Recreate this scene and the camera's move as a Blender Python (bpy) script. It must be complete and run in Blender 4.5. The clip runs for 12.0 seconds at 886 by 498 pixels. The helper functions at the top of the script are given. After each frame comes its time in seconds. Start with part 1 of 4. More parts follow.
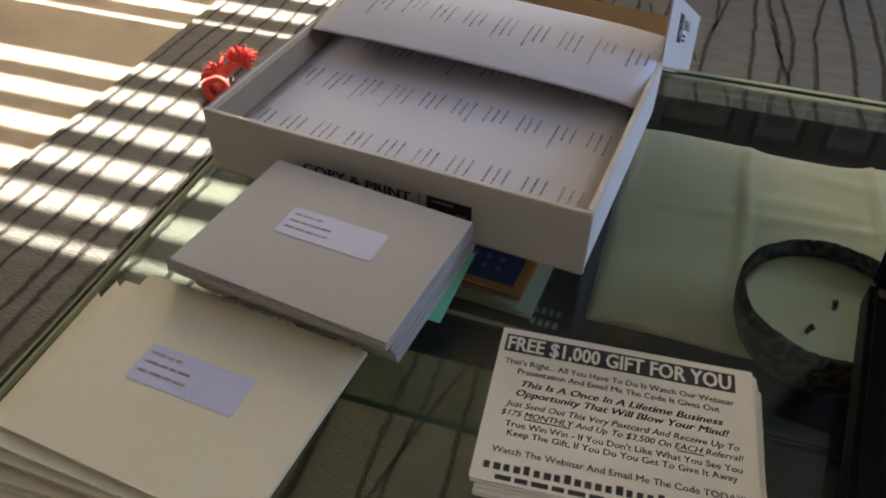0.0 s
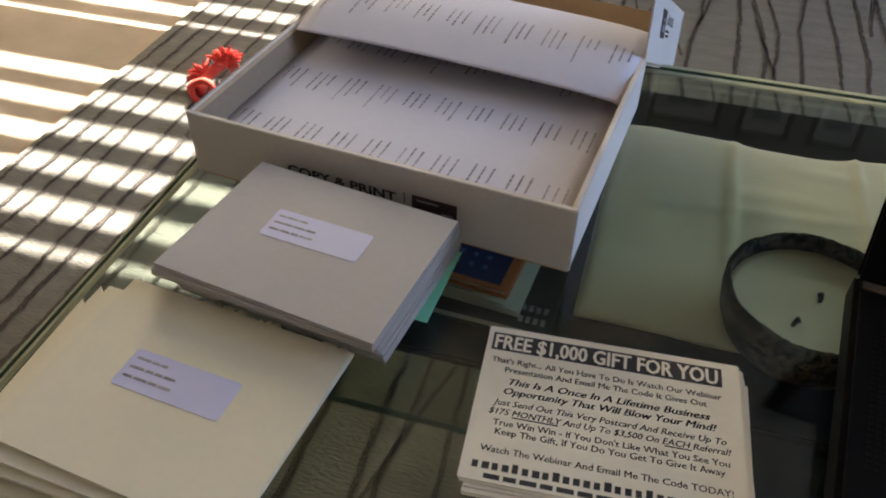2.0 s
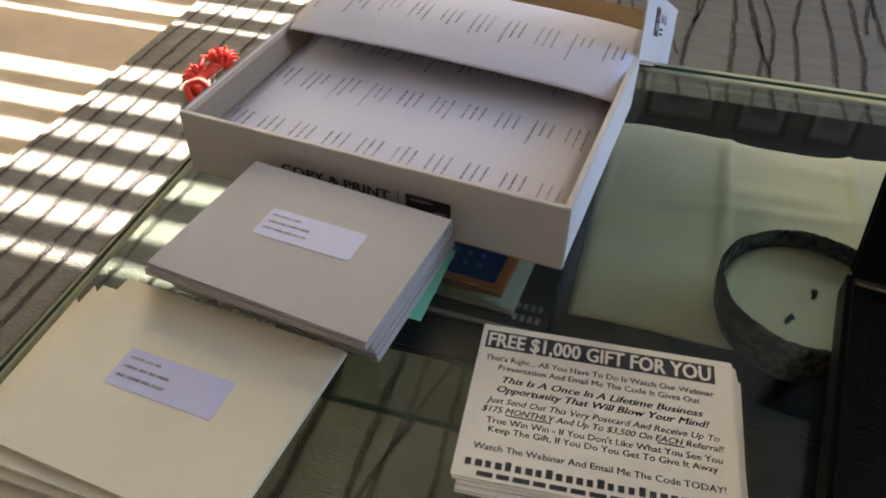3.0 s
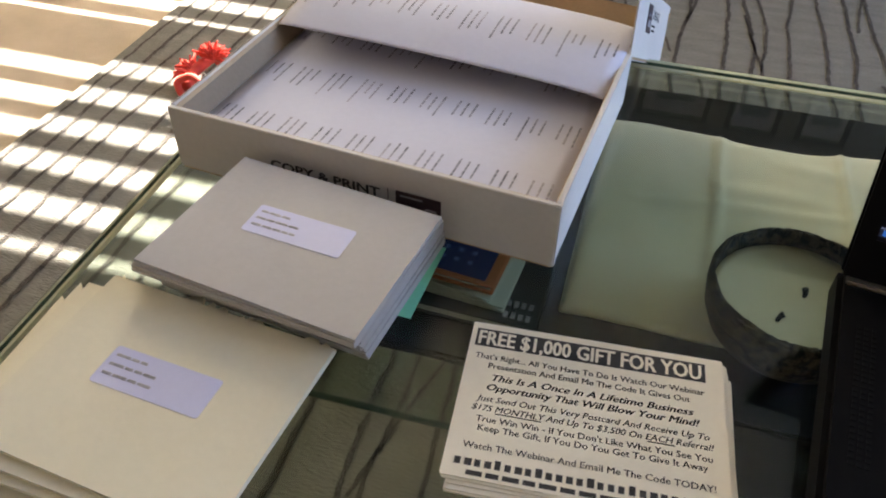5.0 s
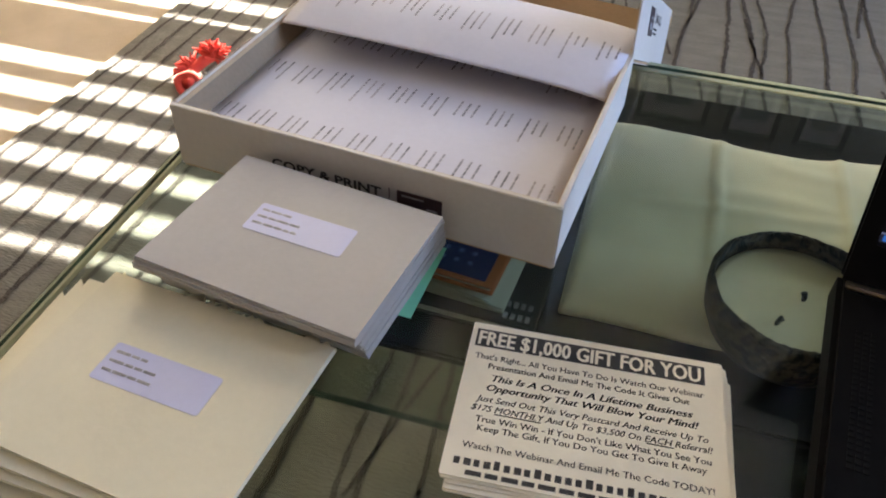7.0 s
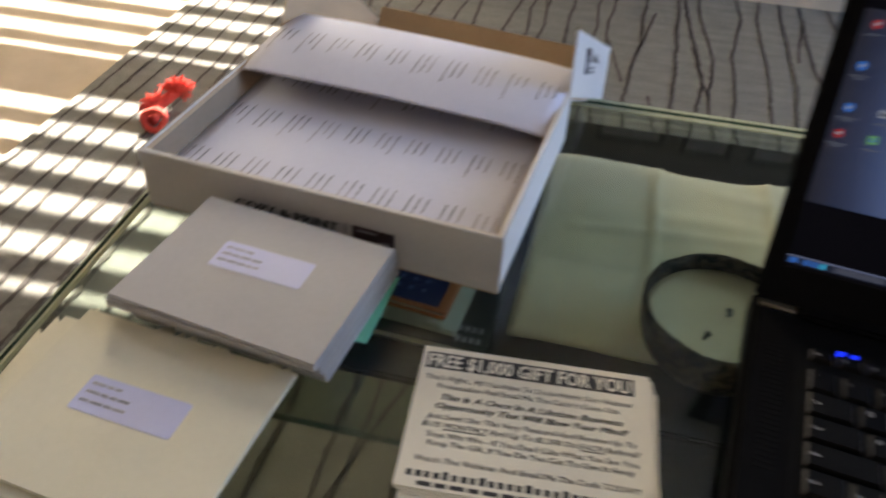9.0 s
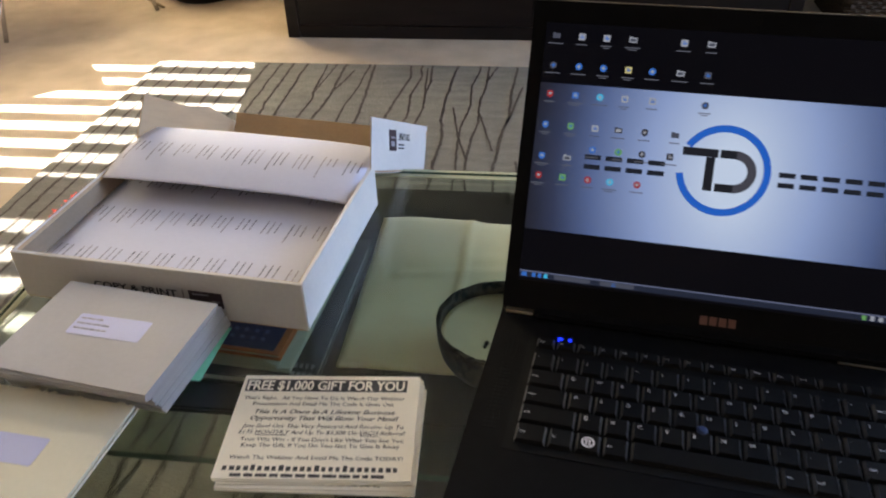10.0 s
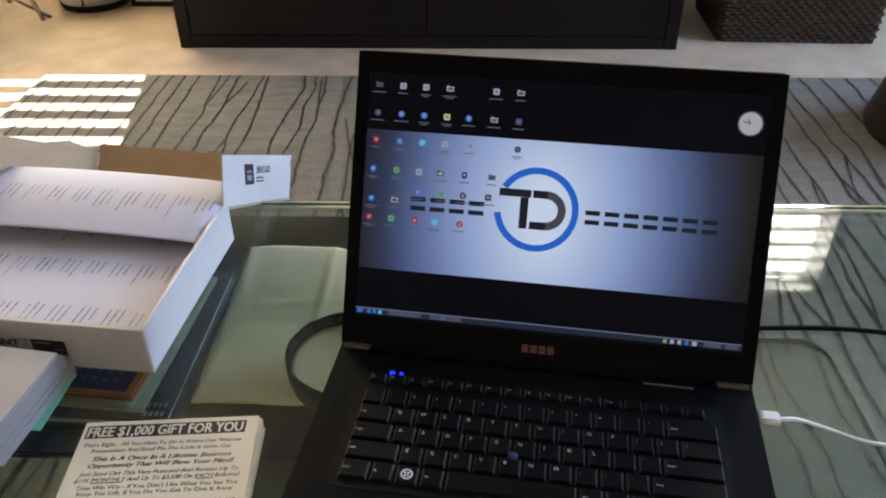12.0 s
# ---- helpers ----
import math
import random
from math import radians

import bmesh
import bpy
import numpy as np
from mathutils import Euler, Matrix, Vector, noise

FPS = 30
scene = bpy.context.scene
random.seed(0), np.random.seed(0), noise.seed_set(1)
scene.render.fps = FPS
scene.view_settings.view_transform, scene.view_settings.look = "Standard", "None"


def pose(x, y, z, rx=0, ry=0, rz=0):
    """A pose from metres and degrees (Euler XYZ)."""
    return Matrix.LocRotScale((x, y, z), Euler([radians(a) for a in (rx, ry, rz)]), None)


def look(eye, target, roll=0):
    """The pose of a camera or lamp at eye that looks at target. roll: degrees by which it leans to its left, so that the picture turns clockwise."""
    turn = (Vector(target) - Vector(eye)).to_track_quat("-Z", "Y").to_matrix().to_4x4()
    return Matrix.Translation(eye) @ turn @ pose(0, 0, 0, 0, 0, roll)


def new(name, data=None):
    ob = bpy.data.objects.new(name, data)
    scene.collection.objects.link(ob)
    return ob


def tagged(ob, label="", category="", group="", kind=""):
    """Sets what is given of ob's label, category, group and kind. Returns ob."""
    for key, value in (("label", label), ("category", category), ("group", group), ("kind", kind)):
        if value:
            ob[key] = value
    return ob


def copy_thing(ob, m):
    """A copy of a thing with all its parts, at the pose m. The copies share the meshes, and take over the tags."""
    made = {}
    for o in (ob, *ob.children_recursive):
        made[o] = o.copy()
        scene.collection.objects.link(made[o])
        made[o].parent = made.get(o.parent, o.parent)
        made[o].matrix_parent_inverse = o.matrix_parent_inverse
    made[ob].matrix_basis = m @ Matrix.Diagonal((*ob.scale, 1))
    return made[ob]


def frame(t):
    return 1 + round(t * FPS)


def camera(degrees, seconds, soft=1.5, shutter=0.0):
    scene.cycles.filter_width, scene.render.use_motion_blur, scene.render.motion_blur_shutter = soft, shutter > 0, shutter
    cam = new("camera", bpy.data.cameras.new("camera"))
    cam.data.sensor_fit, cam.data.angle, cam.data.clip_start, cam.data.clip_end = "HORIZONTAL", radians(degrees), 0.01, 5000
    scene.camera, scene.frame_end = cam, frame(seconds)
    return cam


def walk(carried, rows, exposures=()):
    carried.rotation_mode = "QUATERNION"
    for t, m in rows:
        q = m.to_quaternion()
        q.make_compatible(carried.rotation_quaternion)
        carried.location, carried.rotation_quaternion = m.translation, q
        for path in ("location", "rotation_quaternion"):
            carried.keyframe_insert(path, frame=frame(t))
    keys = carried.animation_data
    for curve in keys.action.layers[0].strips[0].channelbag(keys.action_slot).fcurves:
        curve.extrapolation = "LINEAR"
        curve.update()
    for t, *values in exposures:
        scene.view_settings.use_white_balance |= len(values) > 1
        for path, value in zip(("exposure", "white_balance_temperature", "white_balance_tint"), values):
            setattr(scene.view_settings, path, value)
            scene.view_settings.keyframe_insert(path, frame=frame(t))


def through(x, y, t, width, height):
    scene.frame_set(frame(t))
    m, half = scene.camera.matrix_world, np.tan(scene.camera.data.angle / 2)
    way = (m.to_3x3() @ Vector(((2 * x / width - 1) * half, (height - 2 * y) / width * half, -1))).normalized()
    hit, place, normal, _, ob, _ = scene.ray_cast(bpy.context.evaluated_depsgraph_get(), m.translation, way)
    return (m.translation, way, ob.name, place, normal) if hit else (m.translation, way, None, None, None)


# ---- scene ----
cam = camera(58.8, 12.0, 2.0, 0.5)
PATH = [
    (0, (0.057, -0.318, 0.809), (-0.374, 1.1, -0.534), 1.1),
    (0.5, (0.057, -0.319, 0.811), (-0.367, 1.096, -0.538), 0.9),
    (1, (0.057, -0.319, 0.812), (-0.36, 1.1, -0.535), 0.9),
    (1.5, (0.062, -0.318, 0.808), (-0.353, 1.108, -0.531), 0.7),
    (2, (0.06, -0.316, 0.809), (-0.349, 1.106, -0.537), 0.7),
    (2.5, (0.061, -0.315, 0.808), (-0.35, 1.107, -0.538), 0.7),
    (3, (0.063, -0.316, 0.809), (-0.341, 1.106, -0.538), 0.6),
    (5, (0.064, -0.313, 0.807), (-0.321, 1.108, -0.545), 1.2),
    (5.5, (0.063, -0.312, 0.809), (-0.315, 1.103, -0.553), 1.6),
    (6, (0.062, -0.315, 0.813), (-0.312, 1.105, -0.545), 2.1),
    (6.5, (0.062, -0.315, 0.811), (-0.312, 1.11, -0.541), 2.4),
    (7, (0.062, -0.314, 0.807), (-0.317, 1.111, -0.545), 2.0),
    (7.2, (0.059, -0.317, 0.805), (-0.33, 1.117, -0.539), 2.1),
    (8.8, (0.065, -0.332, 0.817), (-0.299, 1.128, -0.501), 2.5),
    (9, (0.082, -0.339, 0.84), (-0.237, 1.142, -0.466), 2.3),
    (9.2, (0.131, -0.377, 0.853), (-0.173, 1.22, -0.313), 0.5),
    (9.5, (0.183, -0.406, 0.899), (-0.02, 1.24, -0.219), -0.4),
    (10, (0.23, -0.45, 0.908), (0.005, 1.176, -0.234), -2.0),
    (10.5, (0.248, -0.497, 0.942), (0.004, 1.177, -0.124), -1.5),
    (11, (0.267, -0.469, 0.944), (0.068, 1.172, -0.181), -1.6),
    (11.5, (0.298, -0.443, 0.954), (0.212, 1.177, -0.217), -0.3),
    (12, (0.312, -0.45, 0.958), (0.273, 1.181, -0.199), -0.3),
]
EXPOSURES = [(0.0, 3.0), (1.0, 3.03), (2.5, 3.32), (5.0, 3.68), (7.0, 3.74), (9.0, 3.44), (9.5, 3.45), (10.5, 3.94), (12.0, 3.76)]
walk(cam, [(t, look(eye, target, roll)) for t, eye, target, roll in PATH], EXPOSURES)


# ---- light ----
world = bpy.data.worlds.new("sky")
scene.world = world
world.use_nodes = True
wn = world.node_tree
sky = wn.nodes.new("ShaderNodeTexSky")
sky.sky_type, sky.sun_disc = "NISHITA", False
SUN_ELEVATION, SUN_SIDE = 39.0, 10.6
sky.sun_elevation, sky.sun_rotation = radians(SUN_ELEVATION), radians(-SUN_SIDE)
wn.links.new(sky.outputs[0], wn.nodes["Background"].inputs[0])
wn.nodes["Background"].inputs[1].default_value = 0.05


def lamp(name, kind, m, energy, colour):
    data = bpy.data.lights.new(name, kind)
    data.energy, data.color = energy, colour
    ob = new(name, data)
    ob.matrix_world = m
    return ob


ce, se = math.cos(radians(SUN_ELEVATION)), math.sin(radians(SUN_ELEVATION))
sun_way = Vector((math.sin(radians(SUN_SIDE)) * ce, -math.cos(radians(SUN_SIDE)) * ce, -se))
lamp("sun", "SUN", look(-sun_way * 9, (0, 0, 0)), 5.0, (1.0, 0.93, 0.83)).data.angle = radians(0.28)

# openings: x or y from, to, z from, to
# WALL_S is out of view, set close to cut light on the near rug
WALL_N, WALL_W, WALL_E, WALL_S, CEIL = 2.75, -1.94, 3.3, -1.4, 2.7
WIN_L = (-1.86, -0.79, 0.70, 2.14)
WIN_R = (1.62, 2.195, 1.45, 2.56)
WIN_E = (0.25, 2.35, 0.90, 2.25)
COOL = (0.46, 0.62, 0.98)


def window_lamp(name, at, way, width, height, energy, colour):
    ob = lamp(name, "AREA", look(at, Vector(at) + Vector(way)), energy, colour)
    ob.data.shape, ob.data.size, ob.data.size_y = "RECTANGLE", width, height
    return ob


window_lamp("window_light", (-1.325, WALL_N + 0.45, 1.50), (0, -1, -0.15), 1.4, 1.7, 5.0, (1.0, 0.88, 0.72))
window_lamp("slat_bounce_light", (-1.325, WALL_N - 0.004, 1.30), (0, -1, -0.5), 0.98, 1.1, 5.0, (1.0, 0.79, 0.49))
window_lamp("window_light", (1.95, WALL_N + 0.45, 2.66), (0, -1, -0.05), 1.0, 0.95, 12.5, (1.0, 0.92, 0.82))
window_lamp("window_light", (WALL_E - 0.02, 1.3, 1.575), (-1, -0.35, -0.12), 2.0, 1.3, 10.0, COOL)

# ---- materials ----


def material(name, colour, rough=0.6, metal=0.0, second=None, scale=40.0, fine=400.0, bump=0.0, bump_scale=None, mix=0.5, coat=0.0, spec=0.5, per_object=0.0, stretch=(1, 1, 1)):
    """A surface with a coarse and a fine variation of its colour and a fine relief."""
    m = bpy.data.materials.new(name)
    m.use_nodes = True
    t = m.node_tree
    n, link = t.nodes, t.links.new
    b = n["Principled BSDF"]
    b.inputs["Roughness"].default_value, b.inputs["Metallic"].default_value = rough, metal
    b.inputs["Coat Weight"].default_value, b.inputs["Specular IOR Level"].default_value = coat, spec
    second = second or tuple(c * 0.8 for c in colour)
    co = n.new("ShaderNodeTexCoord")
    mp = n.new("ShaderNodeMapping")
    mp.inputs["Scale"].default_value = stretch
    link(co.outputs["Object"], mp.inputs[0])
    a, f = n.new("ShaderNodeTexNoise"), n.new("ShaderNodeTexNoise")
    a.inputs["Scale"].default_value, f.inputs["Scale"].default_value = scale, fine
    a.inputs["Detail"].default_value, f.inputs["Detail"].default_value = 5, 3
    link(mp.outputs[0], a.inputs["Vector"]), link(mp.outputs[0], f.inputs["Vector"])
    add = n.new("ShaderNodeMath")
    add.operation = "MULTIPLY_ADD"
    link(f.outputs["Fac"], add.inputs[0])
    add.inputs[1].default_value = 0.6
    link(a.outputs["Fac"], add.inputs[2])
    ramp = n.new("ShaderNodeMapRange")
    ramp.inputs["From Min"].default_value, ramp.inputs["From Max"].default_value = 0.8 - mix / 2, 0.8 + mix / 2
    link(add.outputs[0], ramp.inputs[0])
    mx = n.new("ShaderNodeMix")
    mx.data_type = "RGBA"
    mx.inputs["A"].default_value, mx.inputs["B"].default_value = (*colour, 1), (*second, 1)
    link(ramp.outputs[0], mx.inputs["Factor"])
    out = mx.outputs["Result"]
    if per_object:
        info, hsv, mr = n.new("ShaderNodeObjectInfo"), n.new("ShaderNodeHueSaturation"), n.new("ShaderNodeMapRange")
        mr.inputs["To Min"].default_value, mr.inputs["To Max"].default_value = 1 - per_object, 1 + per_object
        link(info.outputs["Random"], mr.inputs[0]), link(mr.outputs[0], hsv.inputs["Value"]), link(out, hsv.inputs["Color"])
        out = hsv.outputs[0]
    link(out, b.inputs["Base Color"])
    if bump:
        bn = n.new("ShaderNodeBump")
        bn.inputs["Strength"].default_value, bn.inputs["Distance"].default_value = 1.0, bump
        src = f
        if bump_scale:
            src = n.new("ShaderNodeTexNoise")
            src.inputs["Scale"].default_value, src.inputs["Detail"].default_value = bump_scale, 4
            link(mp.outputs[0], src.inputs["Vector"])
        link(src.outputs["Fac"], bn.inputs["Height"]), link(bn.outputs[0], b.inputs["Normal"])
    return m


def pane_material(name, tint):
    """Thin clear glass: tinted light goes through, and a share that grows towards grazing view is mirrored."""
    m = bpy.data.materials.new(name)
    m.use_nodes = True
    t = m.node_tree
    n, link = t.nodes, t.links.new
    n.remove(n["Principled BSDF"])
    tr, gl, lw, mx = n.new("ShaderNodeBsdfTransparent"), n.new("ShaderNodeBsdfGlossy"), n.new("ShaderNodeLayerWeight"), n.new("ShaderNodeMixShader")
    power, scale = n.new("ShaderNodeMath"), n.new("ShaderNodeMath")
    power.operation, scale.operation = "POWER", "MULTIPLY_ADD"
    power.inputs[1].default_value, scale.inputs[1].default_value, scale.inputs[2].default_value = 5.0, 0.96, 0.031
    lw.inputs["Blend"].default_value = 0.5
    tr.inputs[0].default_value = (*tint, 1)
    gl.inputs["Color"].default_value = (1, 1, 1, 1)
    gl.inputs["Roughness"].default_value = 0.0
    link(lw.outputs["Facing"], power.inputs[0]), link(power.outputs[0], scale.inputs[0])
    link(scale.outputs[0], mx.inputs[0]), link(tr.outputs[0], mx.inputs[1]), link(gl.outputs[0], mx.inputs[2])
    link(mx.outputs[0], n["Material Output"].inputs["Surface"])
    return m


def frosted(name, colour, through):
    """Ground glass: part of the light is scattered back, the rest scattered through."""
    m = material(name, colour, 0.3, second=tuple(c * 0.7 for c in colour), scale=25, fine=90)
    t = m.node_tree
    n, link = t.nodes, t.links.new
    tr, mx = n.new("ShaderNodeBsdfTranslucent"), n.new("ShaderNodeMixShader")
    tr.inputs[0].default_value = (*colour, 1)
    mx.inputs[0].default_value = through
    link(n["Principled BSDF"].outputs[0], mx.inputs[1]), link(tr.outputs[0], mx.inputs[2])
    link(mx.outputs[0], n["Material Output"].inputs["Surface"])
    return m


def glow(name, colour, strength=1.0):
    m = bpy.data.materials.new(name)
    m.use_nodes = True
    b = m.node_tree.nodes["Principled BSDF"]
    b.inputs["Base Color"].default_value = (0.002, 0.002, 0.002, 1)
    b.inputs["Roughness"].default_value, b.inputs["Specular IOR Level"].default_value = 0.3, 0.06
    b.inputs["Emission Color"].default_value = (*colour, 1)
    b.inputs["Emission Strength"].default_value = strength * 0.080
    return m


CARPET = material("beige_carpet", (0.56, 0.46, 0.34), 0.95, second=(0.40, 0.32, 0.225), scale=9, fine=420, bump=0.0035, mix=0.6)
RUG = material("grey_rug_pile", (0.195, 0.186, 0.160), 0.95, second=(0.115, 0.108, 0.090), scale=26, fine=230, bump=0.0025, mix=0.75, stretch=(0.4, 1.5, 1))
RUG_LINE = material("dark_rug_yarn", (0.030, 0.024, 0.019), 0.95, second=(0.075, 0.062, 0.050), scale=30, fine=300, bump=0.004)
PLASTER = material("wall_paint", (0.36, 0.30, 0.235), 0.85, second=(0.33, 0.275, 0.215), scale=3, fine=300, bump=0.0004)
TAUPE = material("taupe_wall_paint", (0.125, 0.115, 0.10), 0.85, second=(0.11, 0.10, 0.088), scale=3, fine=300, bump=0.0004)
WHITE_PAINT = material("white_paint", (0.78, 0.77, 0.74), 0.5, second=(0.72, 0.71, 0.68), scale=6, fine=200)
CEILING = material("ceiling_paint", (0.50, 0.46, 0.40), 0.9, second=(0.46, 0.42, 0.365), scale=4, fine=200, bump=0.0006)
PANE = pane_material("table_glass", (0.79, 0.843, 0.798))
WINDOW_PANE = pane_material("window_glass", (0.97, 0.98, 0.98))
EDGE = material("green_glass_edge", (0.018, 0.045, 0.034), 0.08, second=(0.05, 0.10, 0.075), scale=20, fine=60, coat=0.5)
# pale cream stands in for light caught in the top's edge
LIT_ARRIS = frosted("lit_glass_arris", (0.66, 0.66, 0.50), 0.6)
DARK_WOOD = material("black_brown_wood", (0.011, 0.009, 0.008), 0.5, spec=0.08, second=(0.020, 0.016, 0.014), scale=6, fine=90, bump=0.0002, stretch=(1, 12, 12))
CONSOLE = material("black_brown_veneer", (0.012, 0.009, 0.008), 0.38, second=(0.019, 0.014, 0.012), spec=0.16, scale=5, fine=60, stretch=(1, 10, 10))
STEEL = material("chrome", (0.62, 0.62, 0.64), 0.18, 1.0, scale=20, fine=200)
BOARD = material("white_coated_board", (0.63, 0.61, 0.59), 0.55, second=(0.56, 0.545, 0.525), scale=12, fine=220, bump=0.0002)
KRAFT = material("kraft_board", (0.50, 0.365, 0.225), 0.8, second=(0.43, 0.31, 0.19), scale=18, fine=260, bump=0.0002, stretch=(1, 6, 1))
GREYBOARD = material("grey_brown_board", (0.26, 0.20, 0.145), 0.85, second=(0.22, 0.17, 0.12), scale=18, fine=260, bump=0.0002)
PAPER = material("white_paper", (0.58, 0.585, 0.69), 0.7, second=(0.54, 0.545, 0.65), scale=8, fine=200)
INK = material("black_ink", (0.02, 0.02, 0.022), 0.6, second=(0.045, 0.045, 0.05), scale=60, fine=500)
GREY_INK = material("grey_print", (0.17, 0.17, 0.20), 0.7, second=(0.40, 0.39, 0.43), scale=45, fine=500, mix=0.35)
SHEET_INK = material("faint_grey_print", (0.13, 0.13, 0.17), 0.7, second=(0.40, 0.39, 0.46), scale=45, fine=500, mix=0.35)
LOGO_INK = material("dark_plum_print", (0.035, 0.016, 0.022), 0.5, second=(0.05, 0.025, 0.03), scale=50, fine=400)
GREY_ENV = material("pale_grey_paper", (0.43, 0.42, 0.42), 0.65, second=(0.395, 0.385, 0.385), scale=10, fine=240, bump=0.0001, per_object=0.05)
CREAM_ENV = material("cream_paper", (0.74, 0.70, 0.55), 0.65, second=(0.69, 0.655, 0.51), scale=10, fine=240, bump=0.0001, per_object=0.06)
MINT = material("mint_paper", (0.22, 0.68, 0.46), 0.6, second=(0.20, 0.60, 0.42), scale=20, fine=200)
LABEL = material("white_label", (0.55, 0.57, 0.80), 0.5, second=(0.52, 0.54, 0.76), scale=20, fine=300)
CARD = material("ivory_card", (0.85, 0.81, 0.69), 0.55, second=(0.81, 0.77, 0.65), scale=14, fine=260, per_object=0.03)
CLOTH = material("cream_linen", (0.92, 0.80, 0.60), 0.85, second=(0.78, 0.66, 0.47), scale=11, fine=1500, bump=0.00015, mix=0.8)
WAX = material("ivory_wax", (0.76, 0.65, 0.46), 0.4, second=(0.64, 0.54, 0.37), scale=18, fine=120)
BOWL = material("mottled_dark_ceramic", (0.008, 0.006, 0.005), 0.55, second=(0.105, 0.072, 0.044), scale=150, fine=520, bump=0.0024, bump_scale=190, mix=0.16, spec=0.25)
CHAR = material("charred_wick", (0.012, 0.011, 0.010), 0.9, scale=200, fine=900)
ORANGE = material("orange_cover", (0.62, 0.20, 0.07), 0.4, second=(0.52, 0.16, 0.055), scale=20, fine=200)
BLUE = material("blue_cover", (0.012, 0.026, 0.11), 0.35, second=(0.018, 0.038, 0.15), scale=30, fine=200)
PALE_BLUE = material("pale_blue_print", (0.14, 0.22, 0.5), 0.4, scale=60, fine=300)
BLACK_COVER = material("black_cover", (0.022, 0.024, 0.028), 0.35, second=(0.032, 0.034, 0.038), scale=30, fine=200)
PAGES = material("book_pages", (0.62, 0.62, 0.55), 0.8, second=(0.50, 0.50, 0.44), scale=20, fine=600, stretch=(1, 1, 14))
LAPTOP = material("black_magnesium", (0.004, 0.004, 0.0045), 0.5, second=(0.006, 0.006, 0.0065), spec=0.04, scale=90, fine=1200, bump=0.00008)
KEY = material("black_key", (0.003, 0.003, 0.0033), 0.38, second=(0.005, 0.005, 0.0053), spec=0.10, scale=90, fine=900)
# paler grey that paints the glints on the keys' side slopes
KEY_GLINT = material("key_side_glint", (0.09, 0.09, 0.093), 0.3, second=(0.035, 0.035, 0.036), scale=90, fine=500)
LEGEND = material("key_legend", (0.80, 0.80, 0.82), 0.6, second=(0.70, 0.70, 0.72), scale=60, fine=300)
SILVER = material("silver_hinge", (0.45, 0.42, 0.36), 0.3, 1.0, scale=60, fine=300)
BADGE = material("copper_badge", (0.19, 0.095, 0.075), 0.4, 0.7, scale=60, fine=300)
RED = material("red_yarn", (0.70, 0.085, 0.05), 0.85, second=(0.56, 0.045, 0.03), scale=60, fine=500)
WICKER = material("brown_wicker", (0.040, 0.026, 0.016), 0.7, second=(0.075, 0.050, 0.030), spec=0.2, scale=40, fine=200, bump=0.0008, per_object=0.2)
LEATHER = material("dark_leather", (0.020, 0.014, 0.011), 0.5, second=(0.030, 0.021, 0.017), spec=0.2, scale=30, fine=250, bump=0.0006)
CERAMIC = material("white_ceramic", (0.68, 0.65, 0.60), 0.25, second=(0.60, 0.57, 0.52), scale=8, fine=60, coat=0.4)
WHITE_PLASTIC = material("white_plastic", (0.80, 0.80, 0.80), 0.35, second=(0.75, 0.75, 0.75), scale=30, fine=200)
BLACK_RUBBER = material("black_rubber", (0.003, 0.003, 0.003), 0.6, spec=0.1, scale=40, fine=300)
TEAL = material("teal_wool", (0.03, 0.16, 0.15), 0.9, second=(0.02, 0.11, 0.11), scale=40, fine=300, bump=0.002)
DARK_ART = material("dark_print", (0.05, 0.055, 0.06), 0.5, second=(0.14, 0.14, 0.13), scale=9, fine=60, mix=0.4)
MOUNT = material("grey_mount", (0.30, 0.30, 0.27), 0.7, scale=10, fine=200)
CREAM_MOUNT = material("cream_mount", (0.70, 0.66, 0.52), 0.7, second=(0.65, 0.61, 0.48), scale=10, fine=200)

# ---- building helpers ----


def part(name, bm, mat, parent=None, label="", m=None, smooth=False):
    """Links a bmesh as one mesh object under parent."""
    me = bpy.data.meshes.new(name)
    bmesh.ops.recalc_face_normals(bm, faces=bm.faces)
    bm.to_mesh(me)
    bm.free()
    me.materials.append(mat)
    if smooth:
        for p in me.polygons:
            p.use_smooth = True
    ob = new(name, me)
    if parent is not None:
        ob.parent = parent
    if m is not None:
        ob.matrix_basis = m
    if label:
        ob["label"] = label
    return ob


def thing(name, m, label, category, group="", kind=""):
    ob = new(name)
    ob.empty_display_size = 0.05
    ob.matrix_basis = m
    return tagged(ob, label, category, group, kind)


def box(bm, x0, y0, z0, x1, y1, z1, bevel=0.0, m=None):
    r = bmesh.ops.create_cube(bm, size=1.0)
    vs = r["verts"]
    bmesh.ops.scale(bm, vec=(x1 - x0, y1 - y0, z1 - z0), verts=vs)
    bmesh.ops.translate(bm, vec=((x0 + x1) / 2, (y0 + y1) / 2, (z0 + z1) / 2), verts=vs)
    if m is not None:
        bmesh.ops.transform(bm, matrix=m, verts=vs)
    if bevel:
        es = list({e for v in vs for e in v.link_edges})
        bmesh.ops.bevel(bm, geom=es, offset=bevel, segments=2, affect="EDGES", clamp_overlap=True)
    return bm


def cube(x0, y0, z0, x1, y1, z1, bevel=0.0, m=None):
    return box(bmesh.new(), x0, y0, z0, x1, y1, z1, bevel, m)


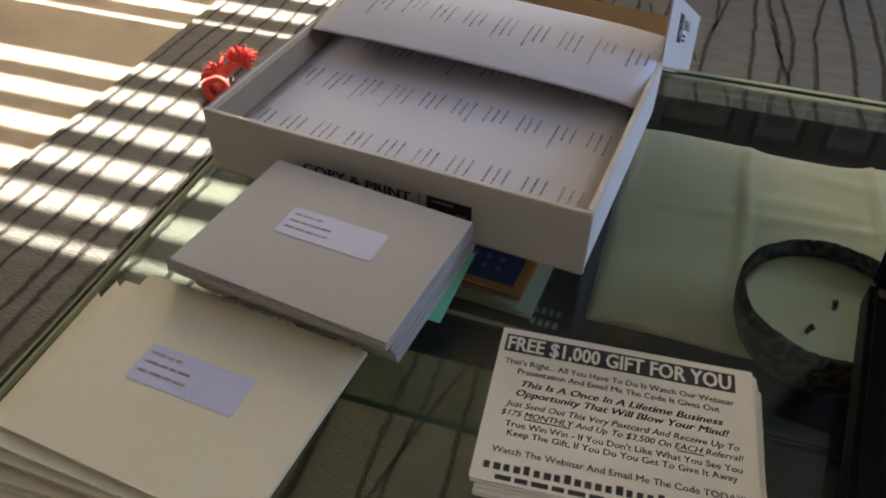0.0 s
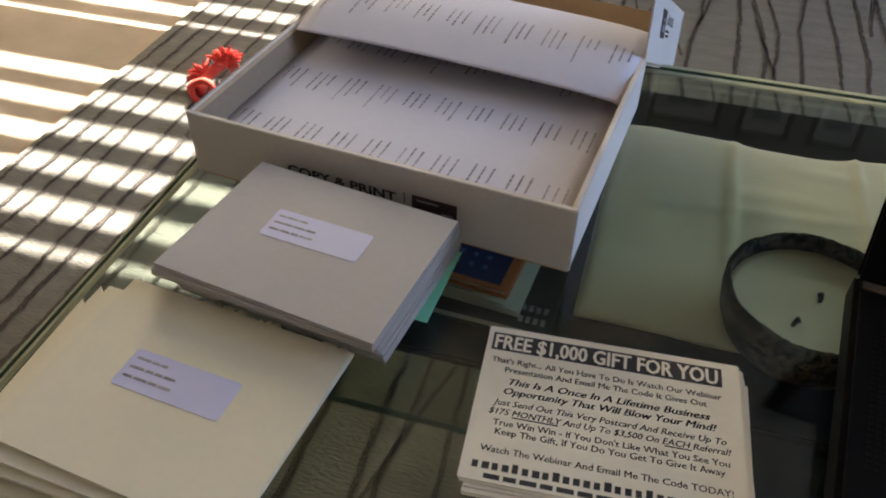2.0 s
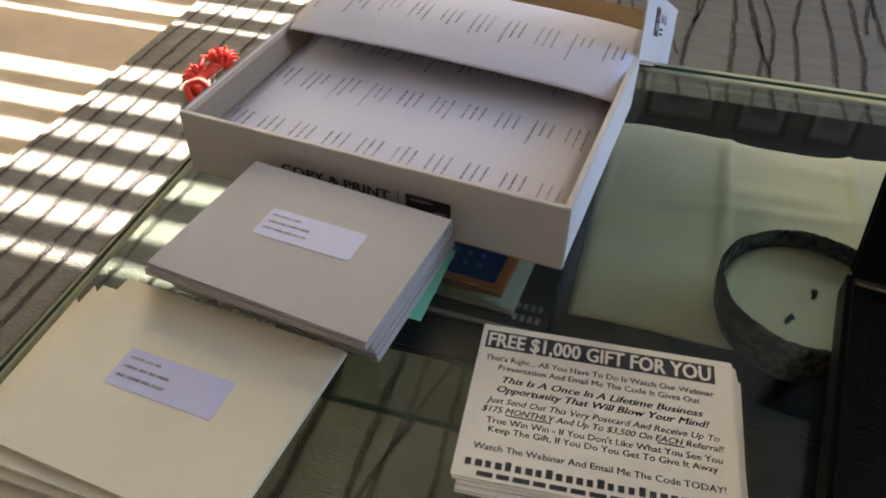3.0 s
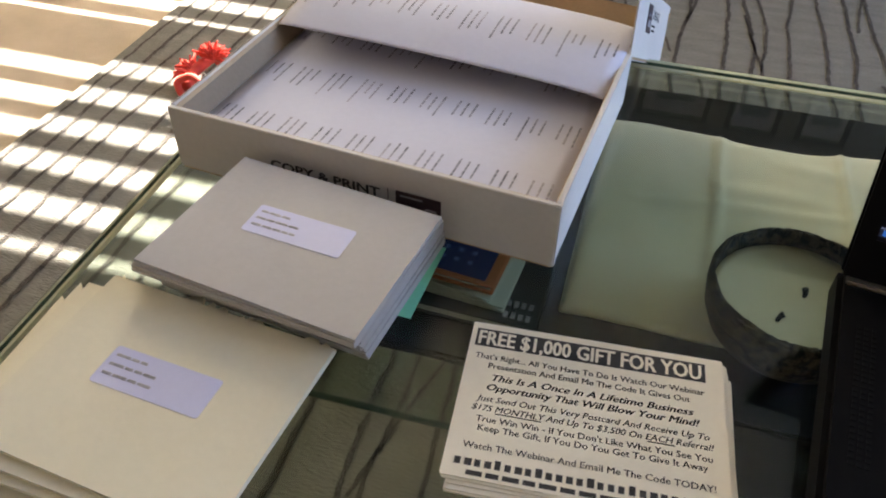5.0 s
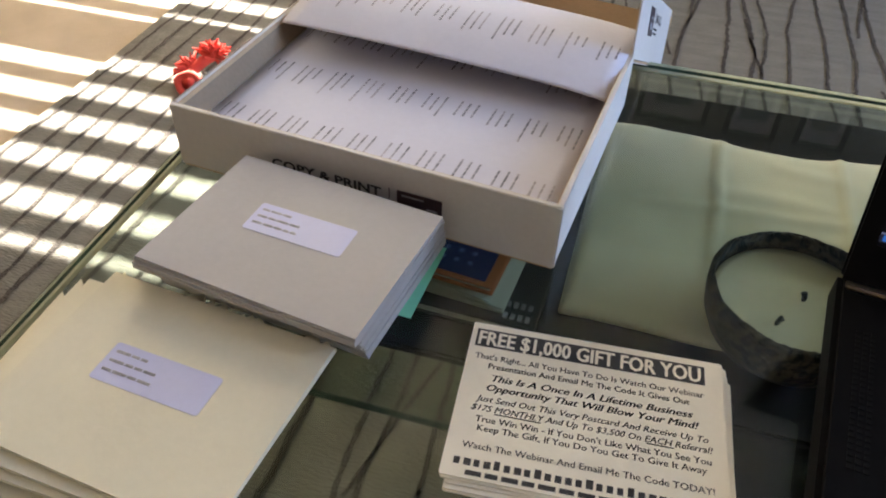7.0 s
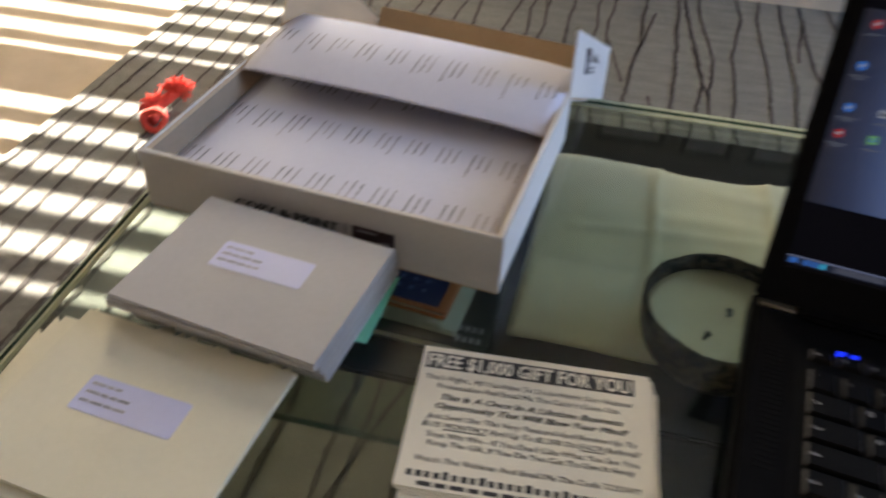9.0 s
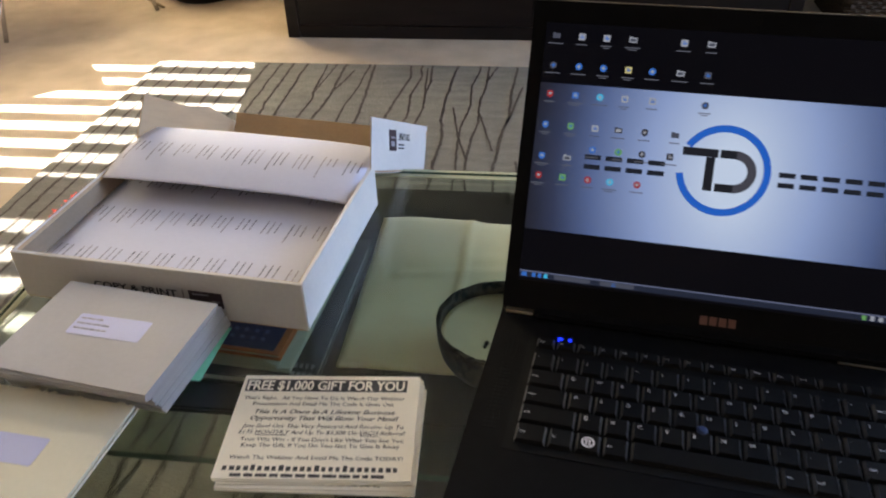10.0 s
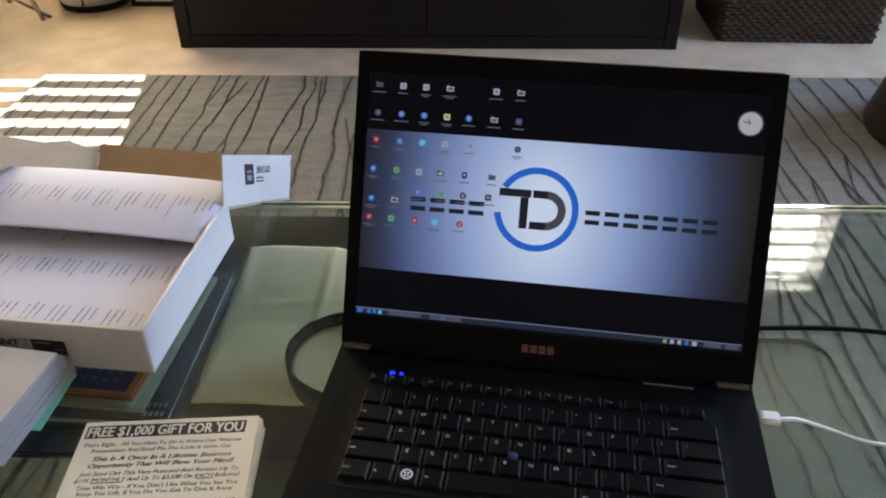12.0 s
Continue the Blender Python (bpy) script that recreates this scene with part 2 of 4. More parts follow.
def quad_boxes(boxes, m=None):
    """Many plain boxes in one bmesh, quickly."""
    bm = bmesh.new()
    for x0, y0, z0, x1, y1, z1 in boxes:
        v = [bm.verts.new((x, y, z)) for z in (z0, z1) for x, y in ((x0, y0), (x1, y0), (x1, y1), (x0, y1))]
        for f in ((0, 3, 2, 1), (4, 5, 6, 7), (0, 1, 5, 4), (1, 2, 6, 5), (2, 3, 7, 6), (3, 0, 4, 7)):
            bm.faces.new([v[i] for i in f])
    if m is not None:
        bmesh.ops.transform(bm, matrix=m, verts=bm.verts)
    return bm


def prism(points, z0, z1, bm=None):
    """A flat outline given height."""
    bm = bm or bmesh.new()
    low = [bm.verts.new((x, y, z0)) for x, y in points]
    top = [bm.verts.new((x, y, z1)) for x, y in points]
    n = len(points)
    bm.faces.new(low[::-1]), bm.faces.new(top)
    for i in range(n):
        bm.faces.new((low[i], low[(i + 1) % n], top[(i + 1) % n], top[i]))
    return bm


def rounded(x0, y0, x1, y1, r, steps=6):
    """The outline of a rectangle with round corners."""
    out = []
    for cx, cy, a in ((x1 - r, y1 - r, 0), (x0 + r, y1 - r, 90), (x0 + r, y0 + r, 180), (x1 - r, y0 + r, 270)):
        for i in range(steps + 1):
            b = radians(a + 90 * i / steps)
            out.append((cx + r * math.cos(b), cy + r * math.sin(b)))
    return out


def lathe(profile, steps=48, wobble=0.0, seed=0):
    """A profile of (radius, z) turned round z, closed where the radius is 0."""
    bm = bmesh.new()
    rings = []
    for r, z in profile:
        if r <= 0:
            rings.append([bm.verts.new((0, 0, z))])
            continue
        ring = []
        for i in range(steps):
            a = 2 * math.pi * i / steps
            w = 1 + wobble * noise.noise((math.cos(a) * 3 + seed, math.sin(a) * 3, z * 40))
            ring.append(bm.verts.new((r * w * math.cos(a), r * w * math.sin(a), z)))
        rings.append(ring)
    for p, q in zip(rings, rings[1:]):
        for i in range(steps):
            j = (i + 1) % steps
            if len(p) == 1:
                bm.faces.new((p[0], q[i], q[j]))
            elif len(q) == 1:
                bm.faces.new((p[i], p[j], q[0]))
            else:
                bm.faces.new((p[i], p[j], q[j], q[i]))
    return bm


def tube(points, radius, sides=8, taper=None, bm=None):
    """A round bar along points."""
    bm = bm or bmesh.new()
    points = [Vector(p) for p in points]
    rings = []
    for i, p in enumerate(points):
        d = (points[min(i + 1, len(points) - 1)] - points[max(i - 1, 0)]).normalized()
        u = d.cross(Vector((0, 0, 1)) if abs(d.z) < 0.9 else Vector((1, 0, 0))).normalized()
        w = d.cross(u)
        r = radius if taper is None else radius + (taper - radius) * i / (len(points) - 1)
        rings.append([bm.verts.new(p + r * (math.cos(2 * math.pi * k / sides) * u + math.sin(2 * math.pi * k / sides) * w)) for k in range(sides)])
    for a, b in zip(rings, rings[1:]):
        for k in range(sides):
            bm.faces.new((a[k], a[(k + 1) % sides], b[(k + 1) % sides], b[k]))
    bm.faces.new(rings[0][::-1]), bm.faces.new(rings[-1])
    return bm


def curve_points(points, per=8):
    """A smooth line through points (Catmull-Rom)."""
    p = [Vector(q) for q in points]
    p = [2 * p[0] - p[1]] + p + [2 * p[-1] - p[-2]]
    out = []
    for i in range(1, len(p) - 2):
        for k in range(per):
            t = k / per
            out.append(0.5 * (2 * p[i] + (p[i + 1] - p[i - 1]) * t + (2 * p[i - 1] - 5 * p[i] + 4 * p[i + 1] - p[i + 2]) * t * t + (3 * p[i] - 3 * p[i + 1] + p[i + 2] - p[i - 1]) * t ** 3))
    return out + [p[-2]]


def lettering(name, body, mat, parent, m, height, width=None, bold=0.0, shear=0.0, depth=0.0002, label=""):
    """Words as a thin raised mesh; the text's left foot is at m's origin."""
    c = bpy.data.curves.new(name, "FONT")
    c.body, c.size, c.shear, c.offset, c.extrude, c.resolution_u = body, 1.0, shear, bold, 0.0, 2
    tmp = new("tmp", c)
    dg = bpy.context.evaluated_depsgraph_get()
    me = bpy.data.meshes.new_from_object(tmp.evaluated_get(dg))
    bpy.data.objects.remove(tmp)
    bpy.data.curves.remove(c)
    co = np.array([v.co[:] for v in me.vertices])
    lo, hi = co.min(0), co.max(0)
    s = height / 0.72
    sx = s if width is None else width / (hi[0] - lo[0])
    for v in me.vertices:
        v.co = ((v.co.x - lo[0]) * sx, v.co.y * s, depth)
    me.materials.clear()
    me.materials.append(mat)
    me.name = name
    ob = new(name, me)
    ob.parent = parent
    ob.matrix_basis = m
    if label:
        ob["label"] = label
    return ob


def bars(rows, height, z0=0.0, z1=0.0003, rng=None, word=(0.004, 0.010), gap=0.0015):
    """Lines of unreadable print: (x, y, length) rows broken into words."""
    out = []
    for x, y, length in rows:
        u = x
        while u < x + length - 0.001:
            w = min(rng.uniform(*word), x + length - u)
            out.append((u, y, z0, u + w, y + height, z1))
            u += w + gap
    return out

# ---- the room ----
tagged(part("floor", cube(WALL_W, WALL_S, -0.10, WALL_E, WALL_N, -0.012), CARPET), "warm beige cut-pile wall-to-wall carpet", "floor", kind="structure")
tagged(part("ceiling", cube(WALL_W - 0.2, WALL_S - 0.2, CEIL, WALL_E + 0.2, WALL_N + 0.2, CEIL + 0.15), CEILING), "plain pale taupe painted ceiling", "ceiling", kind="structure")


def wall_boxes(lo, hi, holes, along_x, a, b):
    """Boxes of a wall from lo to hi, thick from a to b, leaving the openings free."""
    out, edge = [], lo
    for h0, h1, z0, z1 in sorted(holes):
        out += [(edge, h0, -0.1, CEIL), (h0, h1, -0.1, z0), (h0, h1, z1, CEIL)]
        edge = h1
    out.append((edge, hi, -0.1, CEIL))
    return quad_boxes([(u0, a, z0, u1, b, z1) if along_x else (a, u0, z0, b, u1, z1) for u0, u1, z0, z1 in out])


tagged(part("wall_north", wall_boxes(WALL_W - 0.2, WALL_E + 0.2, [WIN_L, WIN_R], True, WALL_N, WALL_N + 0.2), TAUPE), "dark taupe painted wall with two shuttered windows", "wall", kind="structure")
tagged(part("wall_west", cube(WALL_W - 0.2, WALL_S, -0.1, WALL_W, WALL_N, CEIL), PLASTER), "warm beige painted plain wall", "wall", kind="structure")
tagged(part("wall_east", wall_boxes(WALL_S, WALL_N, [WIN_E], False, WALL_E, WALL_E + 0.2), PLASTER), "warm beige painted wall with a wide window", "wall", kind="structure")
# unseen wall behind the camera, placed near to dim the floor there
tagged(part("unseen_wall_south", cube(WALL_W - 0.2, WALL_S - 0.2, -0.1, WALL_E + 0.2, WALL_S, CEIL), PLASTER), "warm beige painted plain wall", "wall", kind="structure")
bm = quad_boxes([(WALL_W + 0.012, WALL_N - 0.012, -0.012, WALL_E, WALL_N - 0.0002, 0.09), (WALL_W + 0.0002, WALL_S, -0.012, WALL_W + 0.012, WALL_N, 0.09)])
tagged(part("baseboard", bm, WHITE_PAINT), "low white painted baseboard along the walls", "baseboard", kind="structure")


def shuttered_window(name, x0, x1, z0, z1, pitch, slat, phase, label, frame_mat=WHITE_PAINT, rail=None, deep=0.07):
    """A window with a casing, a pane and a louvred shutter of level slats."""
    w = thing(name, pose(x0, WALL_N, z0), label, "window", kind="structure")
    wd, h = x1 - x0, z1 - z0
    c = 0.045
    part("window_frame", quad_boxes([(0, 0.02, 0, c, deep, h), (wd - c, 0.02, 0, wd, deep, h), (c, 0.02, 0, wd - c, deep, c), (c, 0.02, h - c, wd - c, deep, h)]), frame_mat, w)
    part("window_sill", cube(-0.04, -0.05, -0.03, wd + 0.04, -0.001, 0.0, 0.004), WHITE_PAINT, w)
    pane = part("pane", cube(c, 0.12, c, wd - c, 0.126, h - c), WINDOW_PANE, w)
    pane.visible_shadow = False
    first = (phase - z0 - c - 0.006) % pitch + c + 0.006
    n = int((h - c - 0.006 - first) / pitch) + 1
    me = None
    if rail:
        part("middle_rail", cube(c + 0.001, 0.022, rail - z0 - 0.047, wd - c - 0.001, 0.068, rail - z0 + 0.047, 0.003), frame_mat, w)
    for i in range(n):
        z = first + i * pitch
        if rail and abs(z + z0 - rail) < 0.052:
            continue
        if me is None:
            s = part("slat", cube(c + 0.002, -slat / 2, -0.004, wd - c - 0.002, slat / 2, 0.004, 0.003), WHITE_PAINT, w)
            me = s.data
        else:
            s = new("slat", me)
            s.parent = w
        s.matrix_basis = pose(0, 0.045, z)
    return w


shuttered_window("window_1", *WIN_L, 0.085, 0.054, 1.0395, "white louvred window with level slats and bright sun behind", rail=1.478)
shuttered_window("window_2", *WIN_R, 0.092, 0.064, 2.004, "narrow dark framed window with white level slats and bright sky", DARK_WOOD, deep=0.19)
w3 = thing("window_3", pose(WALL_E, 0, 0), "wide white framed window giving cool sky light", "window", kind="structure")
y0, y1, z0, z1 = WIN_E
ym = (y0 + y1) / 2
part("window_frame", quad_boxes([(0.04, y0, z0, 0.1, y0 + 0.05, z1), (0.04, y1 - 0.05, z0, 0.1, y1, z1), (0.04, y0 + 0.05, z0, 0.1, y1 - 0.05, z0 + 0.05), (0.04, y0 + 0.05, z1 - 0.05, 0.1, y1 - 0.05, z1), (0.04, ym - 0.03, z0 + 0.05, 0.1, ym + 0.03, z1 - 0.05)]), WHITE_PAINT, w3)
part("pane", cube(0.06, y0 + 0.05, z0 + 0.05, 0.066, ym - 0.03, z1 - 0.05), WINDOW_PANE, w3).visible_shadow = False
part("pane", cube(0.06, ym + 0.03, z0 + 0.05, 0.066, y1 - 0.05, z1 - 0.05), WINDOW_PANE, w3).visible_shadow = False
tagged(part("ground", cube(-60, -60, -0.5, 60, 60, -0.4), material("garden_ground", (0.14, 0.15, 0.09), 0.95, scale=0.6, fine=8)), "dull green ground outside the windows", "ground", kind="structure")

# rug with branching dark lines
RUG_X0, RUG_X1, RUG_Y0, RUG_Y1 = -0.965, 2.15, -1.05, 1.815
rug = thing("rug", pose(0, 0, 0), "grey wool rug with dark branching twig lines", "rug")
bm = bmesh.new()
nx, ny = 90, 90
grid = [[bm.verts.new((RUG_X0 + (RUG_X1 - RUG_X0) * i / nx, RUG_Y0 + (RUG_Y1 - RUG_Y0) * j / ny, -0.0008 + 0.0006 * noise.noise((i * 0.7, j * 0.7, 0)))) for j in range(ny + 1)] for i in range(nx + 1)]
for i in range(nx):
    for j in range(ny):
        bm.faces.new((grid[i][j], grid[i + 1][j], grid[i + 1][j + 1], grid[i][j + 1]))
rim = [grid[i][0] for i in range(nx + 1)] + [grid[nx][j] for j in range(1, ny + 1)] + [grid[i][ny] for i in range(nx - 1, -1, -1)] + [grid[0][j] for j in range(ny - 1, 0, -1)]
low = [bm.verts.new((v.co.x, v.co.y, -0.012)) for v in rim]
for i in range(len(rim)):
    j = (i + 1) % len(rim)
    bm.faces.new((rim[i], low[i], low[j], rim[j]))
part("woven_field", bm, RUG, rug)


def twig_lines(rng):
    """Wandering lines along y, some of them forking, as thin raised ribbons."""
    bm = bmesh.new()

    def ribbon(pts, width):
        prev = None
        for k, (x, y) in enumerate(pts):
            lo = width / 2 * (0.85 + 0.7 * noise.noise((x * 90, y * 130, 3)))
            hi = width / 2 * (0.85 + 0.7 * noise.noise((x * 90, y * 130, 9)))
            a, b = bm.verts.new((x - lo, y, 0.0012)), bm.verts.new((x + hi, y, 0.0012))
            if prev:
                bm.faces.new((prev[0], prev[1], b, a))
            prev = (a, b)

    def run(x, y, y_end, lean, width, home):
        pts, drift = [], lean
        calm = home < -0.45
        sway = 0.05 if calm else 0.11
        while y < y_end and RUG_X0 + 0.012 < x < RUG_X1 - 0.012:
            pts.append((x, y))
            if rng.random() < 0.15:
                drift = lean + rng.uniform(-sway, sway) + (home - x) * 3.0
            y += 0.008
            x += drift * 0.008 + rng.uniform(-0.0011, 0.0011)
            if not calm and rng.random() < 0.009 and y < y_end - 0.1:
                side, way = rng.choice((-1, 1)), rng.choice((-1, 1))
                q, v, lane, slope = [(x, y)], y, x, rng.uniform(0.12, 0.34)
                for k in range(rng.randint(16, 40)):
                    v += 0.008 * way
                    slope *= 0.985
                    lane += side * slope * 0.008 + rng.uniform(-0.0009, 0.0009)
                    if RUG_X0 + 0.012 < lane < RUG_X1 - 0.012 and RUG_Y0 + 0.01 < v < y_end:
                        q.append((lane, v))
                if len(q) > 2:
                    ribbon(q, width * 0.85)
        if len(pts) > 1:
            ribbon(pts, width)

    x = RUG_X0 + 0.03
    while x < RUG_X1 - 0.02:
        run(x, RUG_Y0 + 0.004, RUG_Y1 - 0.004, rng.uniform(-0.02, 0.02), rng.uniform(0.0068, 0.0100), x)
        x += rng.uniform(0.032, 0.052) if x < -0.5 else rng.uniform(0.042, 0.076)
    return bm


tagged(part("twig_pattern", twig_lines(random.Random(7)), RUG_LINE, rug, "dark brown woven twig lines"), kind="stuff")

# ---- coffee table ----
TOP = 0.45
table = thing("coffee_table", pose(0, 0, 0), "glass coffee table with a dark wooden lower shelf", "coffee table")
TX0, TX1, TY0, TY1 = -0.265, 1.02, -0.36, 0.366


def glass_sheet(name, outline, z0, z1, label, edge, rim):
    """A pane with its polished edge and the two ground arrises round it."""
    bm = prism(outline, z0, z1)
    cx, cy = sum(p[0] for p in outline) / len(outline), sum(p[1] for p in outline) / len(outline)
    bm.normal_update()
    bmesh.ops.delete(bm, geom=[f for f in bm.faces if abs(f.normal.z) < 0.5], context="FACES_ONLY")
    top = part(name, bm, PANE, table, label)
    n = len(outline)

    def band(name, levels, mat, words):
        bm = bmesh.new()
        ring = [[bm.verts.new((x + (cx - x) * i, y + (cy - y) * i, z)) for x, y in outline] for i, z in levels]
        for a, b in zip(ring, ring[1:]):
            for i in range(n):
                bm.faces.new((a[i], a[(i + 1) % n], b[(i + 1) % n], b[i]))
        part(name, bm, mat, top, words)

    third = (z1 - z0) * 0.34
    band("glass_edge", ((0, z1 - third), (0, z0 + third)), edge, "dark green polished glass edge")
    band("arris", ((0.004, z1 + 0.0001), (0, z1 - 0.0010), (0, z1 - third)), rim, "ground upper arris")
    band("arris", ((0, z0 + third), (0, z0 + 0.0010), (0.004, z0 - 0.0001)), rim, "ground lower arris")
    return top


glass_sheet("glass_top", rounded(TX0, TY0, TX1, TY1, 0.012, 4), TOP - 0.010, TOP, "thick clear greenish glass top", EDGE, LIT_ARRIS)
glass_sheet("lower_glass", rounded(-0.17, -0.012, 0.722, 0.222, 0.03, 6), 0.354, 0.362, "lower glass shelf with round corners", EDGE, EDGE)
SH = 0.37
part("shelf_board", cube(-0.13, 0.038, 0.362, 0.54, 0.455, SH, 0.002), DARK_WOOD, table, "black-brown wooden shelf board")
part("pedestal", cube(-0.02, 0.20, 0.0014, 0.46, 0.447, 0.3538, 0.004), DARK_WOOD, table, "black-brown wooden foot block")
bm = lathe([(0, SH), (0.012, SH), (0.012, TOP - 0.0102), (0, TOP - 0.0102)], 20)
post = part("spacer", bm, STEEL, table, "short steel spacer", pose(-0.115, 0.10, 0))
for x, y in ((-0.11, 0.25), (0.50, 0.06), (0.50, 0.10)):
    s = new("spacer", post.data)
    s.parent, s.matrix_basis = table, pose(x, y, 0)

# ---- things on the lower shelf ----


def book(name, x0, y0, x1, y1, z0, z1, turn, cover, label, spine_left=True):
    """A closed book or magazine: two covers, pages and a spine."""
    b = thing(name, pose((x0 + x1) / 2, (y0 + y1) / 2, z0, 0, 0, turn), label, "book", "books under the glass")
    w, d, h = (x1 - x0) / 2, (y1 - y0) / 2, z1 - z0
    t = min(0.0018, h / 4)
    part("cover", cube(-w, -d, h - t, w, d, h, 0.0005), cover, b)
    part("cover", cube(-w, -d, 0, w, d, t, 0.0005), cover, b)
    part("pages", cube(-w + 0.003, -d + 0.003, t, w - 0.003, d - 0.003, h - t), PAGES, b)
    part("spine", cube(-w - 0.0004, -d, t, -w + 0.0025, d, h - t), cover, b)
    return b


blk = book("book", -0.105, 0.072, 0.034, 0.315, SH, 0.3815, -2, BLACK_COVER, "large black hardback book with white cover lettering")
rng = random.Random(3)
part("print", quad_boxes([(0.044 + 0.0056 * i, y, 0.0116, 0.044 + 0.0056 * i + 0.0034, y + 0.0062, 0.0119) for y in (-0.1035, -0.1155) for i in range(4)]), GREY_INK, blk, "two white unreadable title lines")
mag1 = book("magazine", -0.10, 0.084, 0.014, 0.30, 0.3815, 0.3865, -5, PAGES, "thin pale magazine lying among books")
mag2 = book("magazine", -0.115, 0.088, 0.010, 0.29, 0.3865, 0.391, -9, PAGES, "thin pale grey magazine lying among books")
orb = book("book", -0.125, 0.092, 0.004, 0.275, 0.391, 0.399, -6, ORANGE, "thin orange book with a blue cover panel")
part("cover_panel", cube(-0.060, -0.087, 0.008, 0.057, 0.085, 0.0083), BLUE, orb, "deep blue cover panel")
part("print", quad_boxes([(-0.05 + 0.011 * i, y, 0.0083, -0.05 + 0.011 * i + 0.004, y + 0.004, 0.0085) for y in (-0.075, -0.064, -0.053, -0.042) for i in range(9)]), PALE_BLUE, orb, "pale blue unreadable marks")


def folded_cloth():
    """A folded cloth lying slack, with a raised fold and soft edges."""
    x0, x1, y0, y1 = 0.043, 0.345, 0.104, 0.376
    bm = bmesh.new()
    nx, ny = 60, 54
    rows = []
    for layer in (0, 1):
        g = []
        for i in range(nx + 1):
            col = []
            for j in range(ny + 1):
                u, v = i / nx, j / ny
                x = x0 + (x1 - x0) * u + 0.0025 * noise.noise((0.3, v * 4, layer)) + 0.004 * (v - 0.5) * u
                y = y0 + (y1 - y0) * v + 0.0035 * noise.noise((u * 4, 0.7, layer)) + (0.006 * math.sin(u * 9) * (1 if v > 0.9 else 0) * (v - 0.9) * 10)
                edge = min(u, 1 - u, v, 1 - v)
                z = SH + 0.0006 if layer == 0 else SH + 0.0055 + 0.0012 * noise.noise((u * 7, v * 6, 2)) + 0.0032 * math.exp(-((u - 0.355 - 0.02 * v) / 0.010) ** 2) + 0.0030 * math.exp(-((u - 0.735) / 0.012) ** 2) + 0.0018 * math.exp(-((v - 0.55 - 0.1 * u) / 0.02) ** 2) * (u > 0.1) - 0.003 * math.exp(-edge / 0.012)
                if layer == 1:
                    z += 0.0032 * max(0, noise.noise((u * 3 + 5, v * 11, 4))) * (u > 0.36)
                col.append(bm.verts.new((x, y, z)))
            g.append(col)
        rows.append(g)
    for g in rows:
        for i in range(nx):
            for j in range(ny):
                bm.faces.new((g[i][j], g[i + 1][j], g[i + 1][j + 1], g[i][j + 1]))
    lo, hi = rows
    for i in range(nx):
        for j in (0, ny):
            bm.faces.new((lo[i][j], lo[i + 1][j], hi[i + 1][j], hi[i][j]))
    for j in range(ny):
        for i in (0, nx):
            bm.faces.new((lo[i][j], lo[i][j + 1], hi[i][j + 1], hi[i][j]))
    return bm


tagged(part("folded_cloth", folded_cloth(), CLOTH, smooth=True), "folded cream linen cloth lying on the dark shelf", "cloth")

candle = thing("candle", pose(0.2025, 0.1255, SH + 0.0078), "two-wick ivory candle in a mottled dark bowl", "candle")
bowl = part("bowl", lathe([(0, 0), (0.044, 0), (0.053, 0.005), (0.058, 0.016), (0.0605, 0.032), (0.0612, 0.0475), (0.0598, 0.0405), (0.0578, 0.0480), (0.0572, 0.034), (0.0566, 0.022), (0, 0.022)], 120, 0.018, 1), BOWL, candle, "rough dark ceramic bowl", smooth=True)
for v in bowl.data.vertices:
    if v.co.z > 0.04:
        v.co.z += 0.0016 * noise.noise(v.co * 320) - 0.001
part("wax", lathe([(0, 0.023), (0.0563, 0.023), (0.0565, 0.0335), (0.052, 0.0322), (0, 0.0315)], 48, 0.004, 2), WAX, candle, "smooth ivory wax", smooth=True)
for x, y, a in ((-0.0125, -0.024, 0.006), (0.0065, 0.006, -0.002)):
    part("wick", tube(curve_points([(x, y, 0.0312), (x + 0.0003, y, 0.034), (x + a * 0.25, y + 0.0006, 0.0368), (x + a * 0.5, y + 0.001, 0.0382)], 3), 0.0015, 7, 0.0024), CHAR, candle, "burnt black wick")

# ---- open carton with label sheets ----
BW, BD, BH = 0.2875, 0.217, 0.053
carton = thing("carton", pose(-0.250, 0.0925, TOP, 0, 0, -5.8), "open white printed carton with a kraft inside", "carton")
T = 0.0022
part("bottom", cube(0.0015, 0.0015, 0.0002, BW - 0.0015, BD - 0.0015, T), KRAFT, carton)


def panel(name, x0, y0, x1, y1, h0, h1, outward, parent):
    """A carton wall: white board outside with a kraft liner inside."""
    wall = part(name, cube(x0, y0, h0, x1, y1, h1, 0.0006), BOARD, parent)
    ox, oy = outward
    gx, gy = (0.0, 0.0012) if ox else (0.0012, 0.0)
    part("liner", cube(x0 - ox * 0.0006 + gx, y0 - oy * 0.0006 + gy, h0 + 0.001, x1 - ox * 0.0006 - gx, y1 - oy * 0.0006 - gy, h1 - 0.0008), KRAFT, wall, "tan kraft liner")
    return wall


